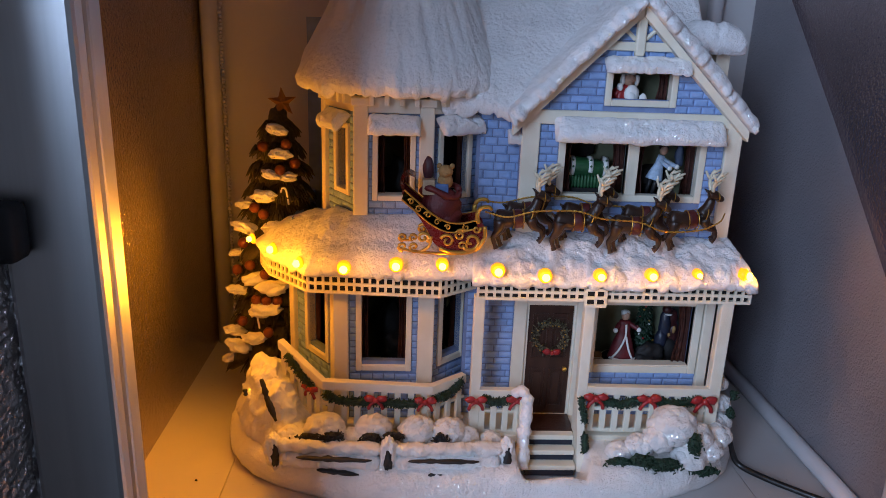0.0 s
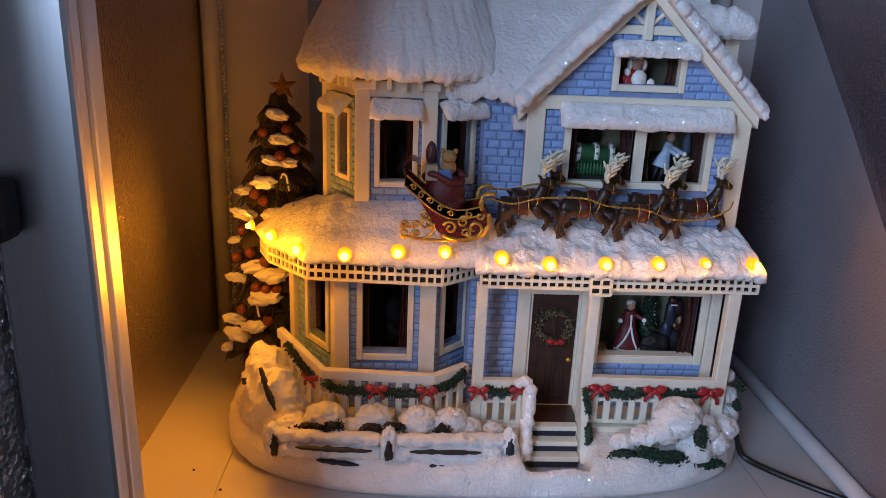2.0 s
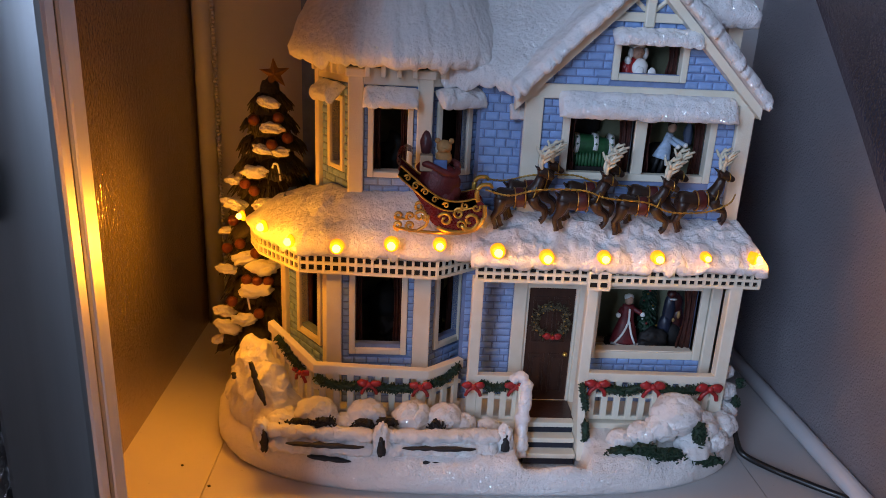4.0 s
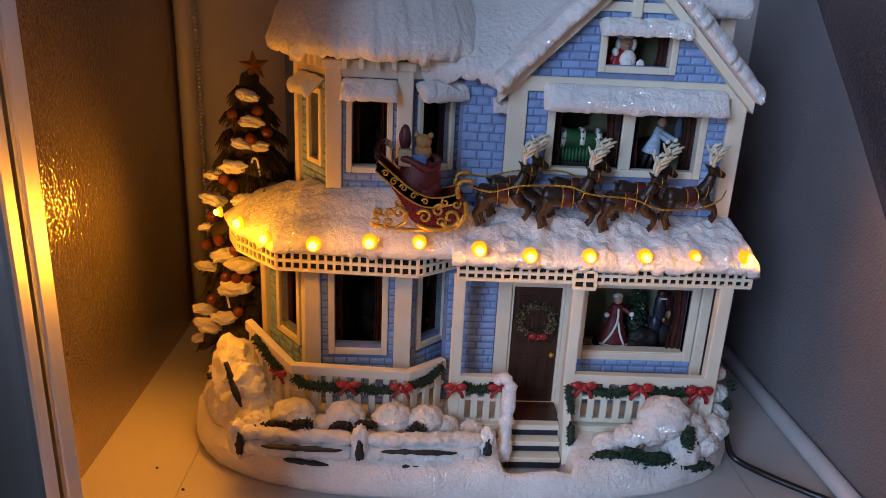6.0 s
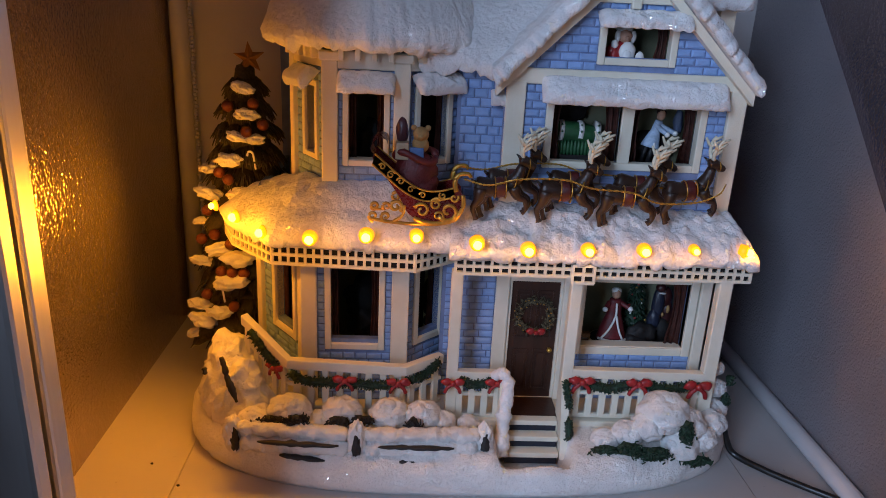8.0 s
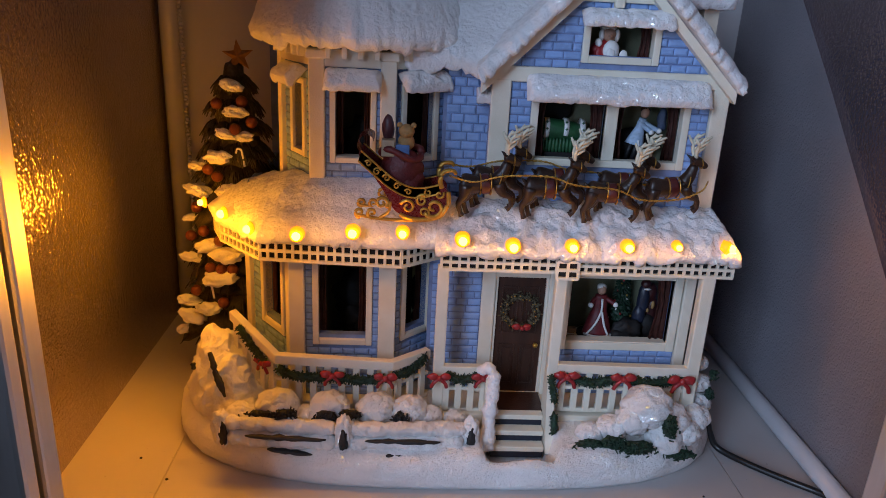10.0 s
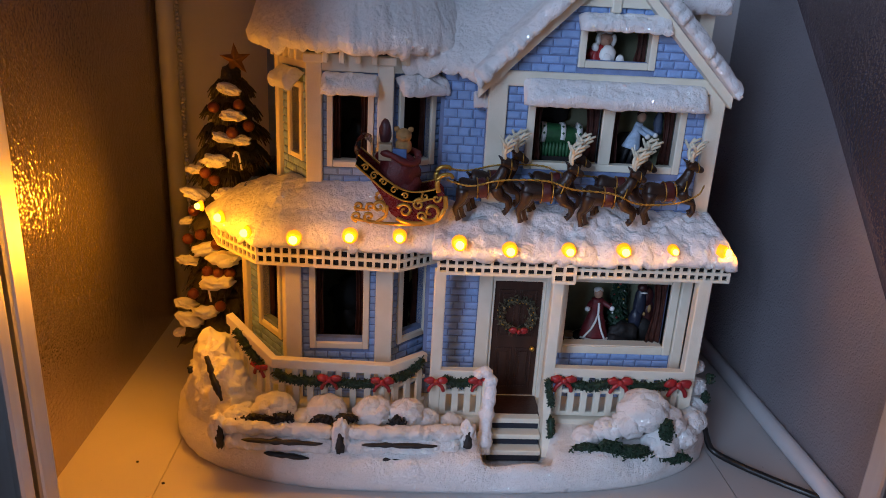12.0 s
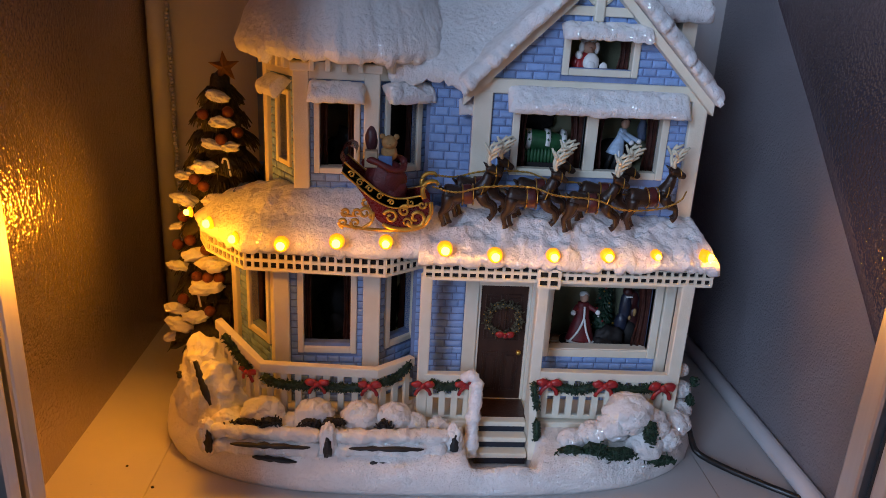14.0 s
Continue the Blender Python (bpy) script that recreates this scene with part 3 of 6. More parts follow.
def hood(wall, u0, u1, zt, zb, depth, thick=0.006, seed=0.0):
    """A snow-laden awning over a window."""
    bm = bmesh.new()

    def f(s, t):
        u = u0 + (u1 - u0) * t
        e = round_off(t, 0.06)
        drip = -0.0016 * drips(u, 0.008, seed) * s
        return wall.at(u, 0.0008 + (depth - 0.002 * (1 - e)) * s, zt + (zb - zt) * s + drip)

    up = (wall.n * (zt - zb) + Vector((0, 0, depth))).normalized()
    sheet(bm, f, lambda s, t: up, 18, 52, thick, 0.0015, 150, 0.38, 0.12, 0.12, seed)
    return part("awning", bm, SNOW, house, "snow-laden awning with glitter")


def pilaster(wall, u, half, z0, z1, d=0.003, cap=0.0):
    bm = bmesh.new()
    wall.box(bm, u - half, u + half, -0.004, d, z0, z1, 0.0008)
    if cap:
        wall.box(bm, u - half - 0.0014, u + half + 0.0014, -0.004, d + 0.0016, z1 - cap, z1 - 0.0004, 0.0008)
    return part("pilaster", bm, CREAM, house, smooth=False)


# gable front: two storeys under the roof
GX = 0.060


def gu(x):
    return x - GX


G_HOLES = [(gu(0.0895), gu(0.1310), 0.193, 0.229), (gu(0.1385), gu(0.1785), 0.193, 0.229), (gu(0.1160), gu(0.1545), 0.2555, 0.2735)]
gable_wall = wall_part(G, 0.160, 0.2475, G_HOLES[:2])
bm = bmesh.new()
hole = G_HOLES[2]


def gable_sides(z):
    k = max(0.0, (0.312 - z) / (0.312 - 0.243))
    return gu(0.130 - 0.070 * k), gu(0.130 + 0.070 * k)


zs = [0.2475, 0.2555, 0.2735, 0.285, 0.312]
for za, zb in zip(zs, zs[1:]):
    (a0, a1), (b0, b1) = gable_sides(za), gable_sides(zb - 0.0002)
    spans = [(a0, a1, b0, b1)] if not (za < 0.264 < zb) else [(a0, hole[0], b0, hole[0]), (hole[1], a1, hole[1], b1)]
    for p0, p1, q0, q1 in spans:
        hexa(bm, [G.at(p0, 0, za), G.at(p1, 0, za), G.at(p1, -0.005, za), G.at(p0, -0.005, za), G.at(q0, 0, zb), G.at(q1, 0, zb), G.at(q1, -0.005, zb), G.at(q0, -0.005, zb)])
gable_top = part("gable", bm, MORTAR, house, "pale blue painted brick gable", smooth=False)

w2 = window(G, gu(0.0850), gu(0.1830), 0.1885, 0.2330, 0.0046, sill=False)
bm = bmesh.new()
G.box(bm, gu(0.1310), gu(0.1385), -0.005, 0.0019, 0.193, 0.229, 0.0006)
part("mullion", bm, CREAM, w2, smooth=False)
for c0, c1, ln in ((0.0895, 0.0960, 0.6), (0.1215, 0.1312, -0.6), (0.1385, 0.1450, 0.6), (0.1705, 0.1787, -0.6)):
    curtain(G, w2, gu(c0), gu(c1), 0.193, 0.229, lean=ln)
wa = window(G, gu(0.1120), gu(0.1585), 0.2510, 0.2780, 0.0042, sill=False)
curtain(G, wa, gu(0.1470), gu(0.1545), 0.2552, 0.2735, lean=-0.5)
bm = bmesh.new()
G.box(bm, gu(0.104), gu(0.168), -0.0330, -0.0305, 0.2520, 0.2780)
part("inner_wall", bm, ROOM_WALL, house, "pale yellow-green attic wall", smooth=False)
hood(G, gu(0.0805), gu(0.1925), 0.2425, 0.2290, 0.012, 0.0060, 1.0)
hood(G, gu(0.1095), gu(0.1640), 0.2800, 0.2730, 0.011, 0.0055, 2.0)
pilaster(G, gu(0.0660), 0.0058, 0.155, 0.240)
pilaster(G, gu(0.2000), 0.0052, 0.155, 0.240)
bm = bmesh.new()
G.box(bm, gu(0.0600), gu(0.2055), -0.003, 0.0028, 0.2385, 0.2475, 0.0008)
part("beam", bm, CREAM, house, smooth=False)
bm = bmesh.new()
G.box(bm, gu(0.1040), gu(0.1570), 0.0004, 0.0036, 0.2855, 0.2910, 0.0007)
part("collar_beam", bm, CREAM, house, smooth=False)
bm = bmesh.new()
G.box(bm, gu(0.1275), gu(0.1335), 0.0004, 0.0052, 0.2825, 0.3120, 0.001)
part("king_post", bm, CREAM, house, smooth=False)
for x0, x1 in ((0.1275, 0.1150), (0.1335, 0.1460)):
    bm = bmesh.new()
    tube(bm, [G.at(gu(x0), 0.0018, 0.2925), G.at(gu(x1), 0.0018, 0.3035)], 0.0014, 6)
    part("brace", bm, CREAM, house, smooth=False)

# front with the door, under the porch
def du(x):
    return x - 0.028


D_HOLES = [(du(0.0720), du(0.1060), 0.030, 0.1150), (du(0.1215), du(0.1900), 0.0690, 0.1160)]
door_wall = wall_part(D, 0.030, 0.160, D_HOLES)
bm = bmesh.new()
D.box(bm, du(0.0625), du(0.0715), 0.0002, 0.0034, 0.030, 0.1300, 0.0008)
D.box(bm, du(0.1065), du(0.1125), 0.0002, 0.0034, 0.030, 0.1300, 0.0008)
D.box(bm, du(0.0715), du(0.1065), 0.0002, 0.0030, 0.1150, 0.1200, 0.0008)
D.box(bm, du(0.0715), du(0.0733), -0.003, 0.0018, 0.030, 0.1150, 0.0004)
D.box(bm, du(0.1047), du(0.1065), -0.003, 0.0018, 0.030, 0.1150, 0.0004)
part("door_frame", bm, CREAM, house, smooth=False)
bm = bmesh.new()
D.box(bm, du(0.0733), du(0.1047), -0.004, -0.0006, 0.030, 0.1148)
door = part("door", bm, BROWN, house, "dark brown panelled front door", smooth=False)
for a0, a1, b0, b1 in ((0.0765, 0.0878, 0.036, 0.066), (0.0902, 0.1015, 0.036, 0.066), (0.0765, 0.0878, 0.074, 0.108), (0.0902, 0.1015, 0.074, 0.108)):
    bm = bmesh.new()
    D.ring(bm, du(a0), du(a1), b0, b1, 0.0012, -0.0007, 0.0004, 0.0003)
    D.box(bm, du(a0 + 0.0028), du(a1 - 0.0028), -0.0007, 0.0002, b0 + 0.0028, b1 - 0.0028, 0.0003)
    part("door_panel", bm, BROWN, door, smooth=False)
bm = bmesh.new()
lump(bm, D.at(du(0.1010), 0.0022, 0.0665), (0.0018, 0.0018, 0.0018), 0.02, 1, 2)
D.box(bm, du(0.1002), du(0.1018), -0.0005, 0.0016, 0.0657, 0.0673)
part("door_knob", bm, GOLD, door, "round brass knob")
rw = random.Random(11)
bm = bmesh.new()
for k in range(300):
    a = rw.uniform(0, math.tau)
    rr = 0.0107 + rw.gauss(0, 0.0014)
    c = D.at(du(0.0890) + rr * math.cos(a), rw.uniform(0.0006, 0.0040), 0.0915 + rr * math.sin(a))
    v = Vector((rw.gauss(0, 1), rw.gauss(0, 1), rw.gauss(0, 1))).normalized() * 0.0019
    tube(bm, [c - v, c + v], 0.00045, 4, rw.choice((0, 0, 1)))
for k in range(26):
    a = k * math.tau / 26 + rw.uniform(-0.1, 0.1)
    rr = 0.0107 + rw.gauss(0, 0.0015)
    lump(bm, D.at(du(0.0890) + rr * math.cos(a), 0.0042, 0.0915 + rr * math.sin(a)), 0.0006, 0, 1, 1, 2)
part("wreath", bm, (WREATH, TREE_GREEN, GOLD), door, "dark green fir wreath with gold berries")


def bow(parent, wall, u, d, z, size=1.0, hang=True):
    bm = bmesh.new()
    for s in (-1, 1):
        lump(bm, wall.at(u + s * 0.0040 * size, d, z + 0.0006 * size), (0.0036 * size, 0.0016 * size, 0.0026 * size), 0.25, 1.5, 2, seed=u * 50 + s)
        if hang:
            pts = [wall.at(u + s * 0.0008 * size, d + 0.0003, z - 0.001 * size), wall.at(u + s * 0.0036 * size, d + 0.0006, z - 0.0035 * size), wall.at(u + s * 0.0048 * size, d, z - 0.0068 * size)]
            tube(bm, smooth_line(pts, 4), 0.0012 * size, 6)
    lump(bm, wall.at(u, d + 0.0012, z), (0.0018 * size, 0.0016 * size, 0.0020 * size), 0.1, 1, 2)
    return part("bow", bm, RED, parent, "red ribbon bow")


bow(door, D, du(0.0905), 0.0048, 0.0805, 0.85, False)

wr = window(D, du(0.1160), du(0.1955), 0.0640, 0.1210, 0.0055)
curtain(D, wr, du(0.1800), du(0.1905), 0.0700, 0.1160, lean=-0.7)
curtain(D, wr, du(0.1215), du(0.1240), 0.0700, 0.1160, lean=0.2)
bm = bmesh.new()
D.box(bm, du(0.1962), du(0.2035), -0.003, 0.0030, 0.030, 0.1500, 0.0008)
part("pilaster", bm, CREAM, house, smooth=False)

# bay below
BAY_U = [(0.020, 0.052), (0.0110, 0.0490), (0.0105, 0.0385)]
bay_walls = []
for wall, (a, b) in zip(BAY, BAY_U):
    bay_walls.append((wall, wall_part(wall, 0.028, 0.160, [(a + 0.004, b - 0.004, 0.0735, 0.1225)])))
    fr = window(wall, a, b, 0.0665, 0.1260, 0.0040)
    curtain(wall, fr, a + 0.004, a + 0.0085, 0.0710, 0.1225, lean=0.4)
    curtain(wall, fr, b - 0.0095, b - 0.004, 0.0710, 0.1225, lean=-0.4)
pilaster(BAY[1], 0.0010, 0.0050, 0.028, 0.150, 0.0035)
pilaster(BAY[1], 0.0585, 0.0055, 0.028, 0.150, 0.0035)
pilaster(BAY[0], 0.0030, 0.0035, 0.028, 0.150, 0.0035)
pilaster(BAY[0], 0.0600, 0.0040, 0.028, 0.150, 0.0030)

# tower above
TOW_U = [(0.0160, 0.0380), (0.0080, 0.0360), (0.0075, 0.0345)]
tower_walls = []
for i, (wall, (a, b)) in enumerate(zip(TOWER, TOW_U)):
    tower_walls.append((wall, wall_part(wall, 0.150, 0.252, [(a + 0.0036, b - 0.0036, 0.1885, 0.2300)])))
    fr = window(wall, a, b, 0.1848, 0.2330, 0.0036)
    curtain(wall, fr, a + 0.0036, a + 0.0080, 0.1885, 0.2300, lean=0.3)
    curtain(wall, fr, b - 0.0080, b - 0.0036, 0.1885, 0.2300, lean=-0.3)
    hood(wall, a - 0.0030, b + 0.0030, 0.2390, 0.2300, 0.012, 0.0065, 3.0 + i)
    bm = bmesh.new()
    wall.box(bm, 0, wall.w, 0.0002, 0.0026, 0.2420, 0.2520, 0.0006)
    part("cornice", bm, CREAM, house, smooth=False)
    n = 4 if i else 5
    for k in range(n):
        bm = bmesh.new()
        u = wall.w * (k + 0.8) / (n + 0.6)
        wall.box(bm, u - 0.0016, u + 0.0016, 0.0026, 0.0085, 0.2470, 0.2600, 0.0007)
        part("bracket", bm, CREAM, house, smooth=False)
pilaster(TOWER[1], 0.0005, 0.0048, 0.165, 0.2520, 0.0035, 0.0055)
pilaster(TOWER[1], 0.0430, 0.0048, 0.165, 0.2520, 0.0035, 0.0055)
pilaster(TOWER[0], 0.0025, 0.0030, 0.165, 0.2520, 0.0035)
pilaster(TOWER[2], 0.0440, 0.0035, 0.165, 0.2520, 0.0030)
upper_wall = wall_part(U, 0.155, 0.255, [])
hood_parts = Wall((0.040, 0.416), (0.062, 0.416))
hood(hood_parts, 0.012, 0.022, 0.2320, 0.2250, 0.008, 0.005, 9.0)

# near-black sheets behind the oblique windows paint in the shade of the rooms
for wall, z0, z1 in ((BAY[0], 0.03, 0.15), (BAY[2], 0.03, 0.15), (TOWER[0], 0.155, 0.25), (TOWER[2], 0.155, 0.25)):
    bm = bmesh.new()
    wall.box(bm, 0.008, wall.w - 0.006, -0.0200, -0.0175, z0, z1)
    part("inner_wall", bm, DARK, house, "near-black sheet put in for the room's shade", smooth=False)

# sides, back and inner floors that close the house
bm = bmesh.new()
box(bm, 0.2000, 0.2050, 0.4125, 0.545, 0.028, 0.250)
part("wall", bm, MORTAR, house, "pale blue painted side wall", smooth=False)
bm = bmesh.new()
box(bm, -0.096, -0.091, 0.4500, 0.545, 0.028, 0.160)
box(bm, -0.0715, -0.0665, 0.4540, 0.545, 0.150, 0.252)
part("wall", bm, MORTAR, house, "pale blue painted side wall", smooth=False)
bm = bmesh.new()
box(bm, -0.096, 0.205, 0.545, 0.550, 0.028, 0.300)
part("wall", bm, MORTAR, house, "pale blue painted back wall", smooth=False)
bm = bmesh.new()
box(bm, -0.066, 0.199, 0.4800, 0.4840, 0.030, 0.300)
box(bm, 0.0445, 0.0475, 0.432, 0.480, 0.030, 0.250)
part("inner_wall", bm, ROOM_WALL, house, "dim yellow-green inner wall", smooth=False)
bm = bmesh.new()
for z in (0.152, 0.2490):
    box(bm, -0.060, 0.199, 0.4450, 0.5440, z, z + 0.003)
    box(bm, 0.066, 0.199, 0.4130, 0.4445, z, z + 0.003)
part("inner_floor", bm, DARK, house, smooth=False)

# bricks of each front
lay_bricks(G, gable_wall, gu(0.0718), gu(0.1948), 0.160, 0.2385, [(gu(0.085), gu(0.183), 0.1885, 0.240)])
lay_bricks(G, gable_top, 0, 0, 0.2475, 0.310, [(gu(0.112), gu(0.1585), 0.251, 0.279)], lambda z: (gable_sides(z)[0] + 0.001, gable_sides(z)[1] - 0.001))
lay_bricks(D, door_wall, 0.002, du(0.1960), 0.030, 0.135, [(du(0.0625), du(0.1125), 0.02, 0.14), (du(0.116), du(0.1955), 0.064, 0.121)])
for (wall, ob), (a, b) in zip(bay_walls, BAY_U):
    lay_bricks(wall, ob, 0.0065, wall.w - 0.0058, 0.030, 0.135, [(a, b, 0.0665, 0.126)], bw=0.0086)
for (wall, ob), (a, b) in zip(tower_walls, TOW_U):
    lay_bricks(wall, ob, 0.0055, wall.w - 0.0050, 0.160, 0.2415, [(a, b, 0.1848, 0.240)], bw=0.0086)
lay_bricks(U, upper_wall, 0.002, U.w, 0.160, 0.252, [], bw=0.0086, bh=0.0056)

# ---- roofs ----
bm = bmesh.new()
CX, CY = -0.018, 0.460
CONE = [(0.0655, 0.2555), (0.0700, 0.2565), (0.0718, 0.2615), (0.0697, 0.2685), (0.0677, 0.2730), (0.0652, 0.2785), (0.0626, 0.2830), (0.0600, 0.2880), (0.0570, 0.2940), (0.0540, 0.3000), (0.0505, 0.3075), (0.0470, 0.3150), (0.0425, 0.3250), (0.0380, 0.3350), (0.0260, 0.3600), (0.0120, 0.3850), (0.0015, 0.3950)]
n = 240
rings = []
for k, (r, z) in enumerate(CONE):
    ring = []
    for i in range(n):
        a = i * math.tau / n
        p = Vector((math.cos(a), math.sin(a), 0))
        drip = 0.0062 * drips(a * 0.07, 0.0085, 2.0)
        rr = r * (1 + 0.022 * abs(math.cos(4 * a)) - 0.01 + 0.02 * drips(a * 0.07, 0.0085, 2.0) * max(0, 1 - k / 6)) + (0.0018 * noise.noise(Vector((p.x * 9, p.y * 9, z * 70))) + 0.0017 * noise.noise(Vector((p.x * 19, p.y * 19, z * 26)))) * (1 if z < 0.36 else 0.2)
        zz = z - (drip * max(0, 1 - k / 4.5) if k < 5 else 0)
        ring.append(bm.verts.new((CX + p.x * rr, CY + p.y * rr, zz)))
    rings.append(ring)
for r0, r1 in zip(rings, rings[1:]):
    for i in range(n):
        bm.faces.new((r0[i], r0[(i + 1) % n], r1[(i + 1) % n], r1[i]))
bm.faces.new(rings[-1])
bm.faces.new(rings[0])
part("tower_roof", bm, SNOW, house, "bell-shaped snowy tower roof with glitter")

def slope_part(name, f, up, ns, nt, thick, amp, freq, label, **kw):
    bm = bmesh.new()
    sheet(bm, f, up, ns, nt, thick, amp, freq, **kw)
    return part(name, bm, SNOW, house, label)


# main roof: rises from the front eave to a ridge far behind
def main_f(s, t):
    x = 0.008 + 0.182 * t
    scal = -0.0060 * drips(x, 0.0095, 3.0)
    zg = 0.3140 - 0.0755 * abs(0.130 - x) / 0.0765
    y0 = 0.409 + max(0.0, (zg - 0.006 - 0.2450) / 1.136)
    y = y0 + (0.502 - y0) * s
    return (x, y, 0.2450 + 1.136 * (y - 0.409) + scal * max(0, 1 - s * 8))


slope_part("main_roof", main_f, lambda s, t: (0, -0.75, 0.66), 40, 70, 0.007, 0.0016, 60, "thick snow on the main roof with glitter", ws=0.05, wt=0.03)
bm = bmesh.new()
hexa(bm, [(-0.02, 0.500, 0.25), (0.195, 0.500, 0.25), (0.195, 0.550, 0.25), (-0.02, 0.550, 0.25), (-0.02, 0.500, 0.366), (0.195, 0.500, 0.366), (0.195, 0.550, 0.300), (-0.02, 0.550, 0.300)])
part("back_roof", bm, SNOW, house, smooth=False)


def gable_f(side):
    def f(s, t):
        e = side * (0.0765 * s)
        x = 0.130 + e
        z = 0.3140 - 0.0715 * s - 0.004 * s * s
        scal = -0.0036 * drips(s * 0.105, 0.0085, side * 3.0) * max(0, 1 - t * 6)
        return (x, 0.3925 + 0.100 * t + scal, z + scal * 0.5)
    return f


for side in (-1, 1):
    slope_part("gable_roof", gable_f(side), lambda s, t, q=side: (q * 0.66, -0.16 * max(0, 1 - t * 6), 0.75), 90, 40, 0.0085, 0.0018, 95, "thick snow on the gable roof with glitter", ws=0.05, wt=0.06, floor=0.35, seed=side * 2.0)
    bm = bmesh.new()
    for s0, s1 in ((0.01, 1.0),):
        a, b = Vector(gable_f(side)(s0, 0.5)), Vector(gable_f(side)(s1, 0.5))
        dz, y0, y1 = Vector((0, 0, -0.0072)), 0.3990, 0.4060
        q = [Vector((p.x, y, p.z)) + o for y in (y0, y1) for p, o in ((a, dz), (b, dz), (b, Vector((0, 0, -0.0004))), (a, Vector((0, 0, -0.0004))))]
        hexa(bm, [q[0], q[1], q[5], q[4], q[3], q[2], q[6], q[7]])
    part("bargeboard", bm, CREAM, house, smooth=False)

# the small roof at the side of the house
slope_part("side_roof", lambda s, t: (0.170 + 0.040 * t, 0.430 + 0.060 * s, 0.2850 + 0.004 * noise.noise(Vector((t * 6, s * 3, 7)))), lambda s, t: (0, -0.2, 1), 18, 22, 0.020, 0.002, 90, "snow on the small side roof", ws=0.2, wt=0.2, floor=0.4)
bm = bmesh.new()
box(bm, 0.1950, 0.2045, 0.440, 0.488, 0.2505, 0.2850)
part("side_bay", bm, CREAM, house, smooth=False)

# porch roofs: snow between the eaves line and the walls
BAY_EAVE = [(-0.123, 0.452), (-0.110, 0.420), (-0.078, 0.386), (0.010, 0.379), (0.034, 0.384)]
BAY_BACK = [(-0.080, 0.470), (-0.071, 0.452), (-0.044, 0.409), (0.000, 0.409), (0.030, 0.420)]


def bay_roof(s, t):
    f, b = along(BAY_EAVE, t), along(BAY_BACK, t)
    p = f.lerp(b, s)
    scal = -0.0040 * (drips(t * 0.18, 0.0120, 6.0) - 0.5) * max(0, 1 - s * 8)
    rise = 0.1385 + 0.031 * (0.55 + 0.45 * min(1.0, t / 0.36)) * (1 - (1 - s) ** 1.7) + scal
    return (p.x, p.y, rise)


def porch_roof(s, t):
    x = 0.030 + (0.2155 - 0.030) * t
    inset = 0.010 * s * t ** 6
    scal = -0.0052 * (drips(x, 0.0135, 7.0) - 0.5) * max(0, 1 - s * 8)
    return (x - inset, 0.3725 + 0.037 * s, 0.1375 + 0.0215 * (1 - (1 - s) ** 1.6) + scal)


def out_up(s, t):
    k = max(0.0, 1 - s * 3)
    return (0.25 * k * (2 * t - 1), -0.9 * k, 0.8)


slope_part("bay_porch_roof", bay_roof, out_up, 34, 150, 0.0075, 0.0016, 80, "snow on the bay's porch roof", ws=0.16, wt=0.03, floor=0.30)
slope_part("porch_roof", porch_roof, out_up, 34, 180, 0.0080, 0.0038, 105, "lumpy snow on the porch roof with glitter", ws=0.16, wt=0.04, floor=0.30, seed=4.0)


def lattice(path, z0, z1, label="cream lattice frieze with square holes"):
    bm = bmesh.new()
    backs = bmesh.new()
    for a, b in zip(path, path[1:]):
        w = Wall(a, b)
        for k in range(3):
            z = z0 + (z1 - z0) * k / 2
            w.box(bm, -0.0004, w.w + 0.0004, -0.0012, 0.0006, z - 0.0009, z + 0.0009)
        n = max(2, round(w.w / 0.0052))
        for k in range(n + 1):
            u = w.w * k / n
            w.box(bm, u - 0.0008, u + 0.0008, -0.0011, 0.0005, z0, z1)
        # near-black backing close behind the bars makes the holes read dark
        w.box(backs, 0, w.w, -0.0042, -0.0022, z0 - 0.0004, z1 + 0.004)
    ob = part("lattice", bm, CREAM, house, label, smooth=False)
    part("hole_backing", backs, DARK, ob, "dark brown backing behind the holes", smooth=False)


lattice([(-0.118, 0.445), (-0.108, 0.422), (-0.077, 0.389), (0.010, 0.3825), (0.0345, 0.402)], 0.1270, 0.1385)
lattice([(0.034, 0.3760), (0.104, 0.3760)], 0.1290, 0.1385)
lattice([(0.104, 0.3735), (0.117, 0.3735)], 0.1260, 0.1370)
lattice([(0.117, 0.3760), (0.2135, 0.3760), (0.2135, 0.405)], 0.1290, 0.1385)

# porch posts
for x0, x1, zb in ((0.0322, 0.0392, 0.026), (0.1050, 0.1122, 0.030), (0.1960, 0.2045, 0.028)):
    bm = bmesh.new()
    box(bm, x0, x1, 0.3765, 0.3835, zb, 0.130, 0.0008)
    part("porch_post", bm, CREAM, house, "cream square porch post", smooth=False)


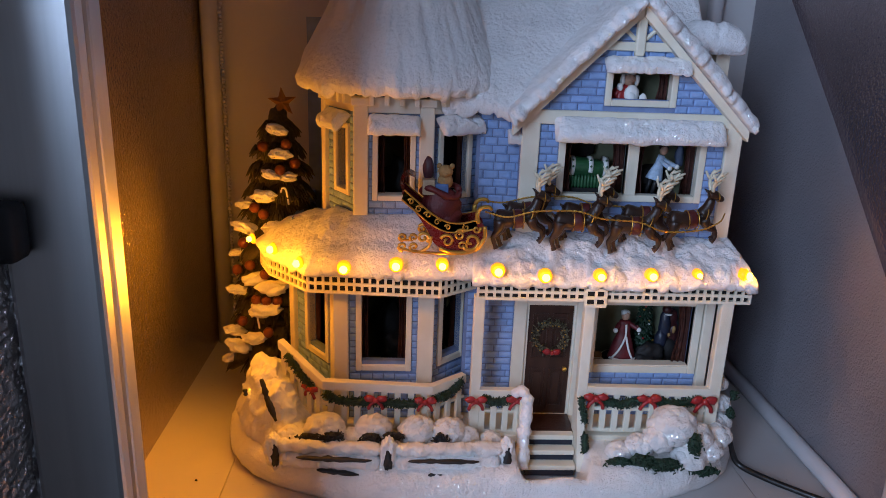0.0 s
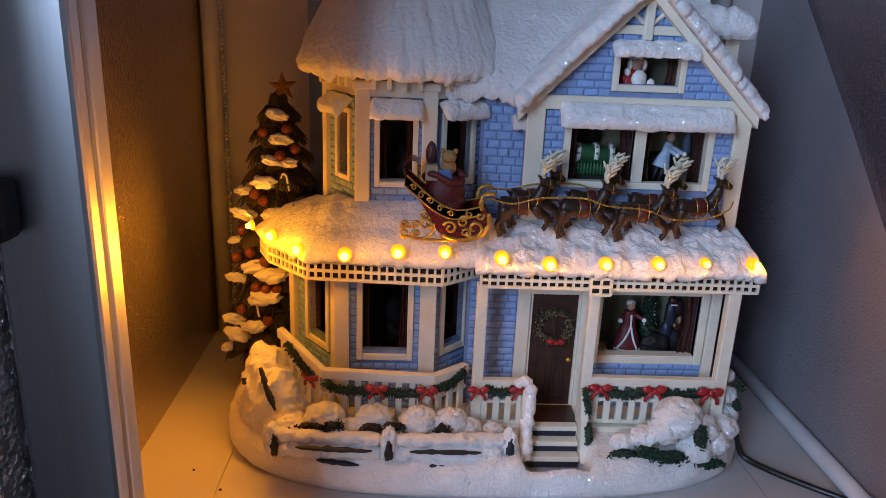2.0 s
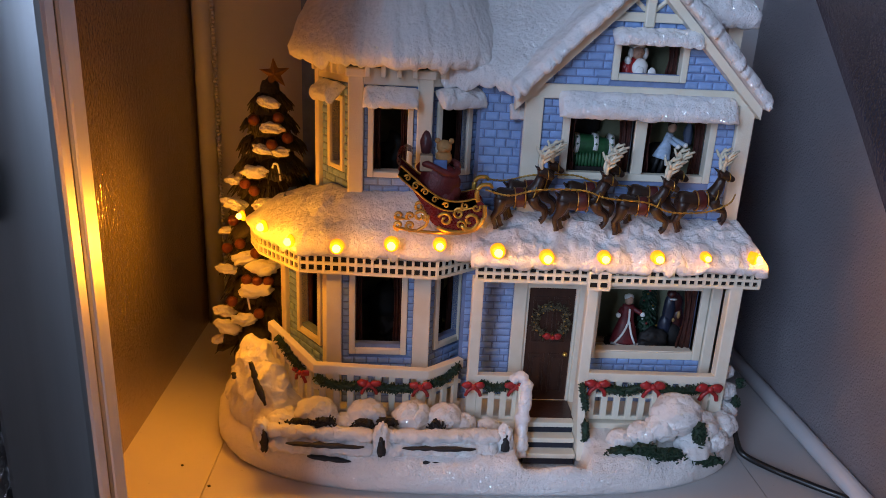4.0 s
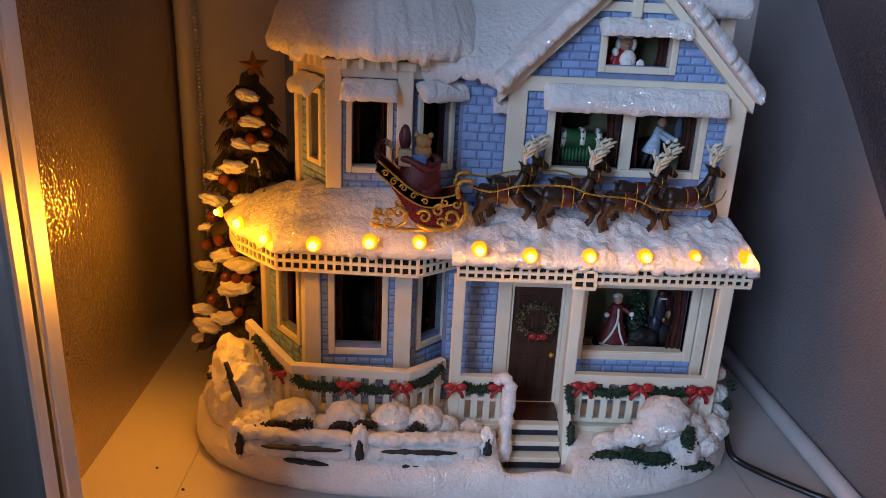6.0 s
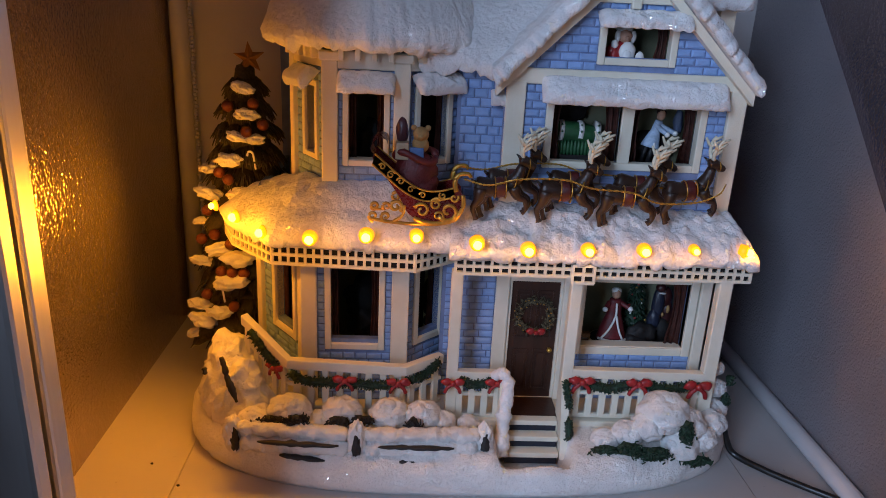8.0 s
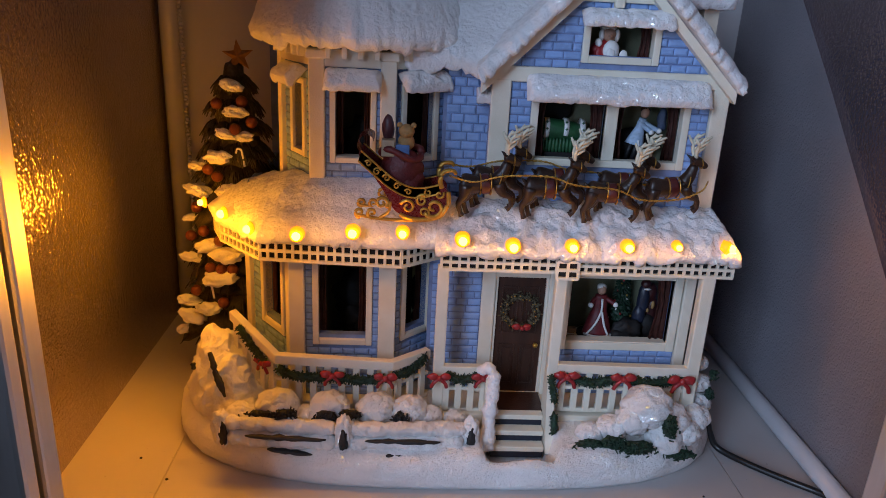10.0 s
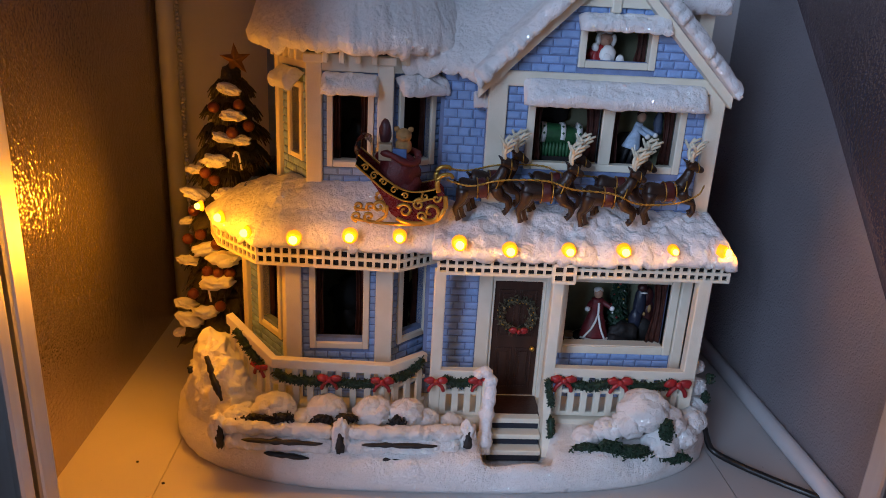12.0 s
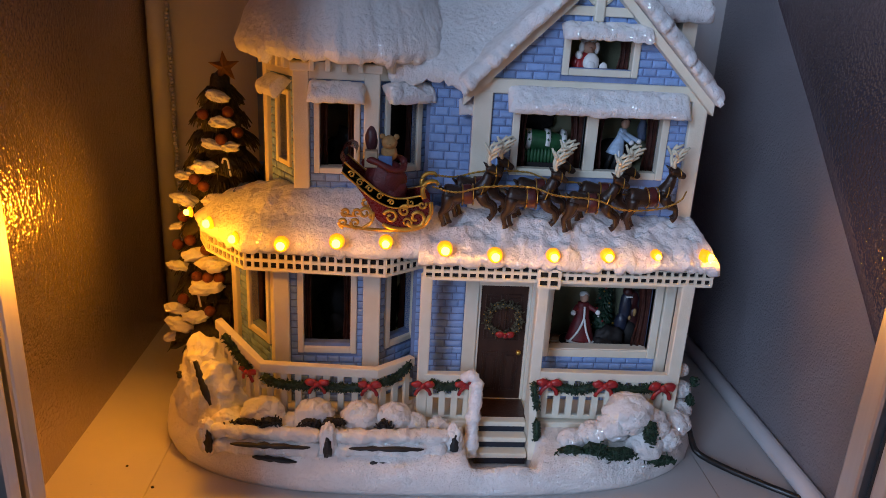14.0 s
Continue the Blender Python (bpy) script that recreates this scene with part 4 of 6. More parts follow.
# ---- railings with garlands ----
def garland(parent, pts, r=0.0037, seed=1, per=110000):
    rg = random.Random(seed)
    line = smooth_line(pts, 8)
    bm = bmesh.new()
    tube(bm, line, r * 0.62, 6)
    length = sum((b - a).length for a, b in zip(line, line[1:]))
    for k in range(int(length * per / 10)):
        c = along(line, rg.random())
        v = Vector((rg.gauss(0, 1), rg.gauss(0, 1), rg.gauss(0, 1))).normalized()
        o = c + v * r * rg.uniform(0.3, 0.75)
        d = (v + Vector((rg.gauss(0, 0.7), rg.gauss(0, 0.7), rg.gauss(0, 0.7)))).normalized() * r * 0.55
        tube(bm, [o - d, o + d], 0.00042, 4, 0)
    return part("garland", bm, GREEN, parent, "dark green fir garland")


def railing(path, z0, z1, gaps=0.0072, label="cream picket railing"):
    """Rails and pickets along a path, as one part with its pickets under it."""
    ob = None
    for zz, h, d in ((1.04, 0.0060, 0.0028), (0.55, 0.0022, 0.0012), (0.06, 0.0026, 0.0014)):
        bm = bmesh.new()
        rings = []
        for k, p in enumerate(path):
            w0 = Wall(path[max(k - 1, 0)][:2], path[max(k - 1, 0) + 1][:2]) if k else Wall(path[0][:2], path[1][:2])
            w1 = Wall(path[k][:2], path[k + 1][:2]) if k + 1 < len(path) else w0
            m = (w0.n + w1.n).normalized()
            z = p[2] + (z1 - z0) * zz
            e = 0.0004
            rings.append([bm.verts.new(Vector((p[0], p[1], zq)) + m * dq) for dq, zq in ((d, z - h), (d, z - e), (d - e, z), (e - d, z), (-d, z - e), (-d, z - h))])
        for r0, r1 in zip(rings, rings[1:]):
            for k in range(6):
                bm.faces.new((r0[k], r0[(k + 1) % 6], r1[(k + 1) % 6], r1[k]))
        bm.faces.new(rings[0])
        bm.faces.new(rings[-1])
        if ob is None:
            ob = part("railing", bm, CREAM, house, label, smooth=False)
        else:
            part("rail", bm, CREAM, ob, smooth=False)
    for a, b in zip(path, path[1:]):
        w = Wall(a[:2], b[:2])
        n = max(2, round(w.w / gaps))
        for k in range(n):
            u = w.w * (k + 0.5) / n
            zk = a[2] + (b[2] - a[2]) * (k + 0.5) / n
            bm = bmesh.new()
            w.box(bm, u - 0.0021, u + 0.0021, -0.0009, 0.0019, zk, zk + (z1 - z0) - 0.003, 0.0004)
            part("picket", bm, CREAM, ob, smooth=False)
    return ob


r1 = railing([(-0.098, 0.402, 0.052), (-0.066, 0.378, 0.034), (0.006, 0.378, 0.031), (0.029, 0.396, 0.031)], 0.03, 0.063, 0.0088)
W1 = Wall((-0.066, 0.378), (0.006, 0.378))
garland(r1, [W1.at(0.001, 0.003, 0.0600), W1.at(0.012, 0.004, 0.0550), W1.at(0.034, 0.004, 0.0545)], seed=2)
garland(r1, [W1.at(0.036, 0.004, 0.0550), W1.at(0.052, 0.004, 0.0530), W1.at(0.066, 0.004, 0.0540)], seed=3)
garland(r1, [(0.010, 0.376, 0.0560), (0.018, 0.383, 0.0560), (0.027, 0.390, 0.0620)], seed=4)
garland(r1, [(-0.092, 0.3935, 0.0790), (-0.082, 0.386, 0.0680), (-0.074, 0.380, 0.0600)], seed=5)
bow(r1, W1, 0.035, 0.0060, 0.0570)
bow(r1, W1, 0.068, 0.0060, 0.0560)
bow(r1, Wall((-0.098, 0.402), (-0.066, 0.378)), 0.032, 0.005, 0.0610, 0.9)
r2 = railing([(0.037, 0.379, 0.030), (0.0690, 0.379, 0.030)], 0.03, 0.0615, 0.0080)
W2 = Wall((0.037, 0.379), (0.069, 0.379))
garland(r2, [W2.at(0.004, 0.003, 0.0580), W2.at(0.013, 0.004, 0.0545), W2.at(0.024, 0.003, 0.0570)], seed=6)
bow(r2, W2, -0.001, 0.0085, 0.0580)
bow(r2, W2, 0.0270, 0.0060, 0.0570)
r3 = railing([(0.112, 0.379, 0.032), (0.197, 0.379, 0.031)], 0.03, 0.0630, 0.0082)
W3 = Wall((0.112, 0.379), (0.197, 0.379))
garland(r3, [W3.at(0.006, 0.003, 0.0580), W3.at(0.020, 0.0045, 0.0545), W3.at(0.038, 0.004, 0.0575)], seed=7)
garland(r3, [W3.at(0.046, 0.004, 0.0575), W3.at(0.062, 0.0045, 0.0550), W3.at(0.080, 0.003, 0.0580)], seed=8)
bow(r3, W3, 0.0055, 0.0060, 0.0595, 1.15)
bow(r3, W3, 0.0420, 0.0060, 0.0590, 1.15)
bow(r3, W3, 0.0800, 0.0070, 0.0585, 1.2)


# ---- snow, fence and bushes on the base ----
def tubev(bm, pts, radii, seg=10, mi=0, flat=1.0):
    """A round body along points with a radius at each."""
    pts = [Vector(p) for p in pts]
    rings = []
    for i, p in enumerate(pts):
        d = (pts[min(i + 1, len(pts) - 1)] - pts[max(i - 1, 0)]).normalized()
        a = d.cross(Vector((0, 1, 0)))
        a = a.normalized() if a.length > 0.05 else Vector((1, 0, 0))
        b = d.cross(a).normalized() * flat
        rings.append([bm.verts.new(p + (a * math.cos(k * math.tau / seg) + b * math.sin(k * math.tau / seg)) * radii[i]) for k in range(seg)])
    for r0, r2 in zip(rings, rings[1:]):
        for k in range(seg):
            bm.faces.new((r0[k], r0[(k + 1) % seg], r2[(k + 1) % seg], r2[k])).material_index = mi
    bm.faces.new(rings[0]).material_index = mi
    bm.faces.new(rings[-1]).material_index = mi


def rough_bar(bm, a, b, ry, rz, amp, freq, seed, n=46, seg=14):
    """A long uneven snow-covered bar from a to b."""
    a, b = Vector(a), Vector(b)
    rings = []
    for i in range(n + 1):
        t = i / n
        p = a.lerp(b, t)
        e = max(0.25, round_off(t, 0.06))
        ring = []
        for k in range(seg):
            c, s = math.cos(k * math.tau / seg), math.sin(k * math.tau / seg)
            q = Vector((p.x * freq, c * 1.3 + seed, s * 1.3))
            w = 1 + amp * (noise.noise(q) + 0.6 * noise.noise(q * 2.2))
            ring.append(bm.verts.new(p + Vector((0, c * ry * w * e, s * rz * w * e))))
        rings.append(ring)
    for r0, r2 in zip(rings, rings[1:]):
        for k in range(seg):
            bm.faces.new((r0[k], r0[(k + 1) % seg], r2[(k + 1) % seg], r2[k]))
    bm.faces.new(rings[0])
    bm.faces.new(rings[-1])


fence = new("garden_fence")
fence.parent, fence.matrix_parent_inverse = house, Matrix.Translation(house.location).inverted()
tagged(fence, "snow-buried rail fence along the base")
for x0, z0, y0, x1, z1, y1, ry, rz, sd in ((-0.094, 0.0350, 0.3525, -0.026, 0.0335, 0.3495, 0.0050, 0.0044, 1.0), (-0.092, 0.0265, 0.3510, -0.026, 0.0250, 0.3480, 0.0060, 0.0054, 2.0),
                                           (-0.018, 0.0335, 0.3495, 0.054, 0.0325, 0.3520, 0.0050, 0.0044, 3.0), (-0.018, 0.0255, 0.3480, 0.052, 0.0250, 0.3500, 0.0060, 0.0054, 4.0)):
    bm = bmesh.new()
    rough_bar(bm, (x0, y0, z0), (x1, y1, z1), ry, rz, 0.34, 150, sd, 80)
    part("rail", bm, BASE_SNOW, fence, "snow-covered fence rail")
for x0, x1, z0, z1, y in ((-0.080, -0.032, 0.0312, 0.0290, 0.3434), (-0.067, -0.040, 0.0228, 0.0192, 0.3426), (-0.010, 0.037, 0.0290, 0.0288, 0.3434), (-0.008, 0.034, 0.0205, 0.0200, 0.3416)):
    bm = bmesh.new()
    pts = [Vector((x0 + (x1 - x0) * k / 12, y, z0 + (z1 - z0) * k / 12 + 0.0005 * noise.noise(Vector((k * 0.7, x0 * 90, 0))))) for k in range(13)]
    tubev(bm, pts, [0.0004 + 0.0011 * abs(math.sin(math.pi * k / 12)) ** 0.5 * (0.9 + 1.1 * noise.noise(Vector((k * 1.3, x0 * 77, 2)))) for k in range(13)], 8, 0, 1.4)
    part("bare_rail", bm, BLACK, fence, "bare black strip of rail")
for x, y, z, h in ((-0.0960, 0.3530, 0.0300, 0.0130), (-0.0215, 0.3480, 0.0300, 0.0135), (0.0560, 0.3530, 0.0285, 0.0125)):
    bm = bmesh.new()
    lump(bm, (x, y, z), (0.0058, 0.0056, h), 0.17, 2.6, 4, seed=x * 80)
    post = part("fence_post", bm, BASE_SNOW, fence, "snow-covered fence post")
    bm = bmesh.new()
    lump(bm, (x + (0.002 if x < -0.05 else 0.0), y - 0.0050, z - 0.001), (0.0026, 0.0014, 0.0074), 0.30, 2.4, 3, seed=x * 30)
    part("bare_wood", bm, BLACK, post, "bare black patch of wood")

def tuft(bm, c, r, n, rg, length=0.004):
    for k in range(n):
        o = Vector(c) + Vector((rg.gauss(0, 0.5) * r[0], rg.gauss(0, 0.3) * r[1], rg.gauss(0, 0.45) * r[2]))
        v = Vector((rg.gauss(0, 1), -abs(rg.gauss(0, 0.6)), rg.gauss(0, 0.9))).normalized() * length * rg.uniform(0.5, 1)
        tube(bm, [o - v * 0.5, o + v * 0.5], 0.00055, 4)


rg = random.Random(21)


def bush(lumps, tufts, label):
    bm = bmesh.new()
    for x, y, z, r in lumps:
        lump(bm, (x, y, z), (r * 1.06, r * 0.9, r * 0.86), 0.12, 2.4, 4, seed=x * 60)
        for k in range(16):
            v = Vector((rg.gauss(0, 1), rg.gauss(-0.4, 0.8), rg.gauss(0.4, 0.8))).normalized()
            rr = min(0.0056, r * rg.uniform(0.24, 0.46))
            lump(bm, (x + v.x * r * 0.72, y + v.y * r * 0.6, z + v.z * r * 0.6), (rr, rr * 0.9, rr * 0.85), 0.12, 2.0, 2, seed=x * 60 + k)
    ob = part("bush", bm, BASE_SNOW, house, label)
    for x, y, z, rx, rz, n in tufts:
        bm = bmesh.new()
        lump(bm, (x, y + 0.0010, z), (rx * 1.05, 0.0028, rz * 1.1), 0.35, 2.6, 3, seed=x * 70)
        tuft(bm, (x, y - 0.001, z), (rx * 1.1, 0.0025, rz * 1.2), n * 2, rg)
        part("foliage", bm, GREEN if x > 0.1 else BLACK, ob, "bare dark green foliage")
    return ob


for lumps, tufts in (([(-0.086, 0.360, 0.034, 0.010), (-0.064, 0.365, 0.039, 0.0125)], [(-0.0720, 0.3545, 0.0385, 0.0075, 0.0026, 50), (-0.0580, 0.3530, 0.0395, 0.0065, 0.0036, 50)]),
                     ([(-0.032, 0.366, 0.0385, 0.0115), (-0.046, 0.364, 0.032, 0.009)], [(-0.0330, 0.3545, 0.0380, 0.0055, 0.0036, 45), (-0.0190, 0.3555, 0.0395, 0.0060, 0.0020, 30)]),
                     ([(-0.003, 0.366, 0.0375, 0.0120)], []),
                     ([(0.018, 0.366, 0.0370, 0.0110), (0.030, 0.367, 0.0325, 0.0085), (0.047, 0.368, 0.030, 0.007)], [(0.0120, 0.3550, 0.0370, 0.0036, 0.0040, 45)])):
    bush(lumps, tufts, "low snow-covered bush with a bare dark patch")
bush([(0.168, 0.362, 0.046, 0.0150), (0.158, 0.358, 0.038, 0.0105), (0.146, 0.358, 0.033, 0.0095), (0.132, 0.358, 0.0285, 0.0080), (0.184, 0.362, 0.037, 0.0120), (0.194, 0.361, 0.028, 0.0095), (0.204, 0.372, 0.032, 0.0100), (0.180, 0.356, 0.026, 0.0110)],
     [(0.1310, 0.3490, 0.0245, 0.0075, 0.0034, 70), (0.1450, 0.3485, 0.0265, 0.0070, 0.0046, 80), (0.1610, 0.3475, 0.0250, 0.0085, 0.0036, 80), (0.1790, 0.3485, 0.0400, 0.0032, 0.0065, 60), (0.1890, 0.3500, 0.0185, 0.0085, 0.0024, 60)], "large snow-covered bush with bare green branches")
bush([(0.212, 0.388, 0.034, 0.0085), (0.211, 0.390, 0.048, 0.0075), (0.212, 0.395, 0.060, 0.0055)], [(0.2165, 0.3825, 0.0440, 0.0018, 0.0036, 18), (0.2170, 0.3830, 0.0580, 0.0016, 0.0026, 14)], "snow-covered shrub at the porch corner")
HEAPS = [(-0.1120, 0.3985, 0.0500, 0.0300), (-0.1040, 0.3860, 0.0400, 0.0290), (-0.0930, 0.3730, 0.0190, 0.0230), (-0.1140, 0.3850, 0.0320, 0.0240), (-0.1220, 0.4160, 0.0250, 0.0300), (-0.1090, 0.3690, 0.0210, 0.0240), (-0.1310, 0.4420, 0.0150, 0.0300), (-0.1000, 0.3640, 0.0120, 0.0200)]


def heap(x, y):
    h = 0.0
    for hx, hy, top, wide in HEAPS:
        d = math.hypot(x - hx, y - hy) / wide
        h = max(h, top * max(0.0, 1 - d * d) ** 0.8)
    inside = 1 - abs((x - 0.045) / 0.178) ** 3 - abs((y - 0.452) / 0.113) ** 3
    return 0.0215 + h * min(1.0, max(0.0, inside) / 0.22) ** 0.7


bm = bmesh.new()
nx, ny = 130, 170
drift = []
for i in range(nx + 1):
    row = []
    for j in range(ny + 1):
        x, y = -0.1385 + 0.072 * i / nx, 0.3480 + 0.112 * j / ny
        z = heap(x, y)
        e = 0.0008
        n = Vector((heap(x - e, y) - heap(x + e, y), heap(x, y - e) - heap(x, y + e), 2 * e)).normalized()
        p = Vector((x, y, z))
        puff = 0.0052 * (0.75 - 2.0 * abs(noise.noise(p * 62))) + 0.0026 * (0.6 - 2.0 * abs(noise.noise(p * 135 + Vector((5, 1, 2))))) + 0.0008 * noise.noise(p * 420)
        k = min(1.0, (z - 0.0215) / 0.010)
        row.append(bm.verts.new(p + n * puff * k - Vector((0, 0, 0.004 * (1 - k)))))
    drift.append(row)
for i in range(nx):
    for j in range(ny):
        if min(drift[i + q][j + w].co.z for q in (0, 1) for w in (0, 1)) > 0.0176 or heap(-0.1385 + 0.072 * i / nx, 0.3480 + 0.112 * j / ny) > 0.0216:
            bm.faces.new((drift[i][j], drift[i + 1][j], drift[i + 1][j + 1], drift[i][j + 1]))
bmesh.ops.delete(bm, geom=[v for v in bm.verts if not v.link_faces], context="VERTS")
part("snow_drift", bm, BASE_SNOW, house, "tall rugged snow drift beside the railing")
for line, w in (([(-0.1060, 0.3725, 0.0710), (-0.1035, 0.3700, 0.0650), (-0.1020, 0.3680, 0.0600), (-0.0985, 0.3650, 0.0530), (-0.0955, 0.3630, 0.0455)], 0.0019), ([(-0.1185, 0.3790, 0.0600), (-0.1175, 0.3770, 0.0560)], 0.0014)):
    bm = bmesh.new()
    line = smooth_line(line, 5)
    tubev(bm, line, [w * (0.5 + 0.6 * round_off(k / (len(line) - 1), 0.3)) * (1 + 0.7 * noise.noise(Vector((k * 0.6, w * 900, 0)))) for k in range(len(line))], 9)
    part("bare_wood", bm, BLACK, house, "bare black strip of wood in the snow drift")

# snow-draped newel and garlanded post beside the steps
bm = bmesh.new()
tubev(bm, smooth_line([(0.0620, 0.3760, 0.0600), (0.0668, 0.3735, 0.0640), (0.0705, 0.3710, 0.0590), (0.0700, 0.3680, 0.0480), (0.0685, 0.3650, 0.0360), (0.0680, 0.3610, 0.0240), (0.0670, 0.3570, 0.0150)], 5), [(0.0034 + 0.00005 * k) * (1 + 0.55 * noise.noise(Vector((k * 0.55, 3, 1)))) for k in range(31)], 12)
part("snow_drape", bm, SNOW, house, "snow lying over the stair newel")
bm = bmesh.new()
hexa(bm, [(0.1050, 0.3580, 0.012), (0.1100, 0.3580, 0.012), (0.1100, 0.3765, 0.012), (0.1050, 0.3765, 0.012), (0.1050, 0.3735, 0.058), (0.1100, 0.3735, 0.058), (0.1100, 0.3765, 0.058), (0.1050, 0.3765, 0.058)])
stair_post = part("stair_rail", bm, CREAM, house, "cream stair rail beside the steps", smooth=False)
garland(stair_post, [(0.1075, 0.3725, 0.0590), (0.1085, 0.3700, 0.0520), (0.1100, 0.3680, 0.0450)], 0.0028, seed=31)
garland(stair_post, [(0.1095, 0.3640, 0.0370), (0.1100, 0.3625, 0.0320), (0.1100, 0.3610, 0.0260)], 0.0028, seed=32)
bm = bmesh.new()
hexa(bm, [(0.0655, 0.3590, 0.012), (0.0690, 0.3590, 0.012), (0.0690, 0.3770, 0.012), (0.0655, 0.3770, 0.012), (0.0655, 0.3720, 0.058), (0.0690, 0.3720, 0.058), (0.0690, 0.3770, 0.058), (0.0655, 0.3770, 0.058)])
part("stair_rail", bm, CREAM, house, "cream stair rail beside the steps", smooth=False)

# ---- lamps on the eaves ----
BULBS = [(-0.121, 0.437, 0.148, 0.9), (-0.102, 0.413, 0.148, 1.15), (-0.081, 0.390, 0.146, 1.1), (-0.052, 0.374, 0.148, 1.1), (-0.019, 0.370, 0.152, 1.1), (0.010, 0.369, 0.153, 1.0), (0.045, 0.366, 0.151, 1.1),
         (0.075, 0.366, 0.148, 1.1), (0.110, 0.366, 0.149, 1.0), (0.143, 0.366, 0.150, 1.0), (0.173, 0.367, 0.151, 0.75), (0.207, 0.374, 0.149, 1.0)]
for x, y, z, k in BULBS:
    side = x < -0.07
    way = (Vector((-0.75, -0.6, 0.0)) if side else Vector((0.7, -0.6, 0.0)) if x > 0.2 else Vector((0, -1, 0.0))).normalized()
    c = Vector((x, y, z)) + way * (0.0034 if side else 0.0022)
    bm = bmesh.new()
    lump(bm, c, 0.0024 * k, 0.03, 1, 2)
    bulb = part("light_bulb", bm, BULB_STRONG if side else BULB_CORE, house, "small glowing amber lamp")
    # added glowing collar: the halo on the snow, built as a shape
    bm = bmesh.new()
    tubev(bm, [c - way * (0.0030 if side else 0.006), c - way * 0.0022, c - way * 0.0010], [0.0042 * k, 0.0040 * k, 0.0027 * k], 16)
    part("halo_collar", bm, BULB_HALO, bulb, "amber glowing collar added for the lamp's halo")
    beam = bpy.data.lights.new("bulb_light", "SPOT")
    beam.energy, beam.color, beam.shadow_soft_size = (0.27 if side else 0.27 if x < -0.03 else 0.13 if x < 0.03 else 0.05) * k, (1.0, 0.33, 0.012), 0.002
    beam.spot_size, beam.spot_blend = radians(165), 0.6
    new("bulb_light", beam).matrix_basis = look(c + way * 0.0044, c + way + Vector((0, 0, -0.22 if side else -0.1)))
    # added fill lamps; the side ones hang clear of the bulbs to brighten the tower
    glow = bpy.data.lights.new("bulb_fill", "POINT")
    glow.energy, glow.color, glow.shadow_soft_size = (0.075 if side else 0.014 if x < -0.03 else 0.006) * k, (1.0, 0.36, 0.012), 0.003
    new("bulb_fill", glow).matrix_basis = pose(*(c + way * (0.028 if side else 0.007) + Vector((0, 0, 0.004 if side else 0.001))))

# ---- sleigh ----
SX, SY, SZ = -0.0166, 0.381, 0.1605
sleigh = thing("sleigh", (SX + 0.026, SY, SZ), "red toy sleigh with gold scrollwork on the snowy porch roof", "sleigh")
HALF = 0.0105


def sp(x, z, y=0.0):
    return Vector((SX + x, SY + y, SZ + z))


TOP = smooth_line([(0.0020, 0.0400, 0), (0.0060, 0.0365, 0), (0.0125, 0.0310, 0), (0.0200, 0.0250, 0), (0.0290, 0.0205, 0), (0.0380, 0.0200, 0), (0.0480, 0.0225, 0)], 5)
LOW = smooth_line([(0.0520, 0.0180, 0), (0.0522, 0.0110, 0), (0.0480, 0.0040, 0), (0.0400, 0.0012, 0), (0.0300, 0.0016, 0), (0.0215, 0.0060, 0), (0.0170, 0.0140, 0), (0.0110, 0.0230, 0), (0.0040, 0.0320, 0), (0.0005, 0.0375, 0)], 5)
bm = bmesh.new()
rim = [(p.x, p.y) for p in TOP] + [(p.x, p.y) for p in LOW]
for y in (-HALF, HALF):
    inner = -0.0016 if y > 0 else 0.0016
    va = [bm.verts.new(sp(x, z, y)) for x, z in rim]
    vb = [bm.verts.new(sp(x, z, y + inner)) for x, z in rim]
    bm.faces.new(va)
    bm.faces.new(vb)
    for k in range(len(rim)):
        bm.faces.new((va[k], va[(k + 1) % len(rim)], vb[(k + 1) % len(rim)], vb[k]))
part("side_panel", bm, SLEIGH_RED, sleigh, "glossy dark red side panels", smooth=False)
bm = bmesh.new()
shell = [(p.x, p.y) for p in LOW]
lo = [[bm.verts.new(sp(x, z, y)) for x, z in shell] for y in (-HALF + 0.0014, HALF - 0.0014)]
for k in range(len(shell) - 1):
    bm.faces.new((lo[0][k], lo[0][k + 1], lo[1][k + 1], lo[1][k]))
bmesh.ops.solidify(bm, geom=bm.faces[:], thickness=0.0012)
part("hull", bm, SLEIGH_RED, sleigh)
bm = bmesh.new()
back = smooth_line([(0.0015, 0.0385, 0), (-0.0005, 0.0425, 0), (0.0010, 0.0465, 0), (0.0045, 0.0488, 0), (0.0080, 0.0476, 0), (0.0088, 0.0452, 0)], 5)
g = [[bm.verts.new(sp(p.x, p.y, y)) for p in back] for y in (-HALF, -HALF / 2, 0, HALF / 2, HALF)]
for a, b in zip(g, g[1:]):
    for k in range(len(back) - 1):
        bm.faces.new((a[k], a[k + 1], b[k + 1], b[k]))
bmesh.ops.solidify(bm, geom=bm.faces[:], thickness=0.0046)
part("back_scroll", bm, SLEIGH_RED, sleigh, "curled dark red back rest")
bm = bmesh.new()
off = [(p.x - 0.0016, p.y - 0.0058) for p in TOP]
va = [bm.verts.new(sp(p.x, p.y - 0.0006, -HALF - 0.0007)) for p in TOP] + [bm.verts.new(sp(x, z, -HALF - 0.0007)) for x, z in reversed(off)]
ret = bm.faces.new(va)
bmesh.ops.solidify(bm, geom=[ret], thickness=0.0006)
part("green_band", bm, SLEIGH_GREEN, sleigh, "dark green painted band")
bm = bmesh.new()
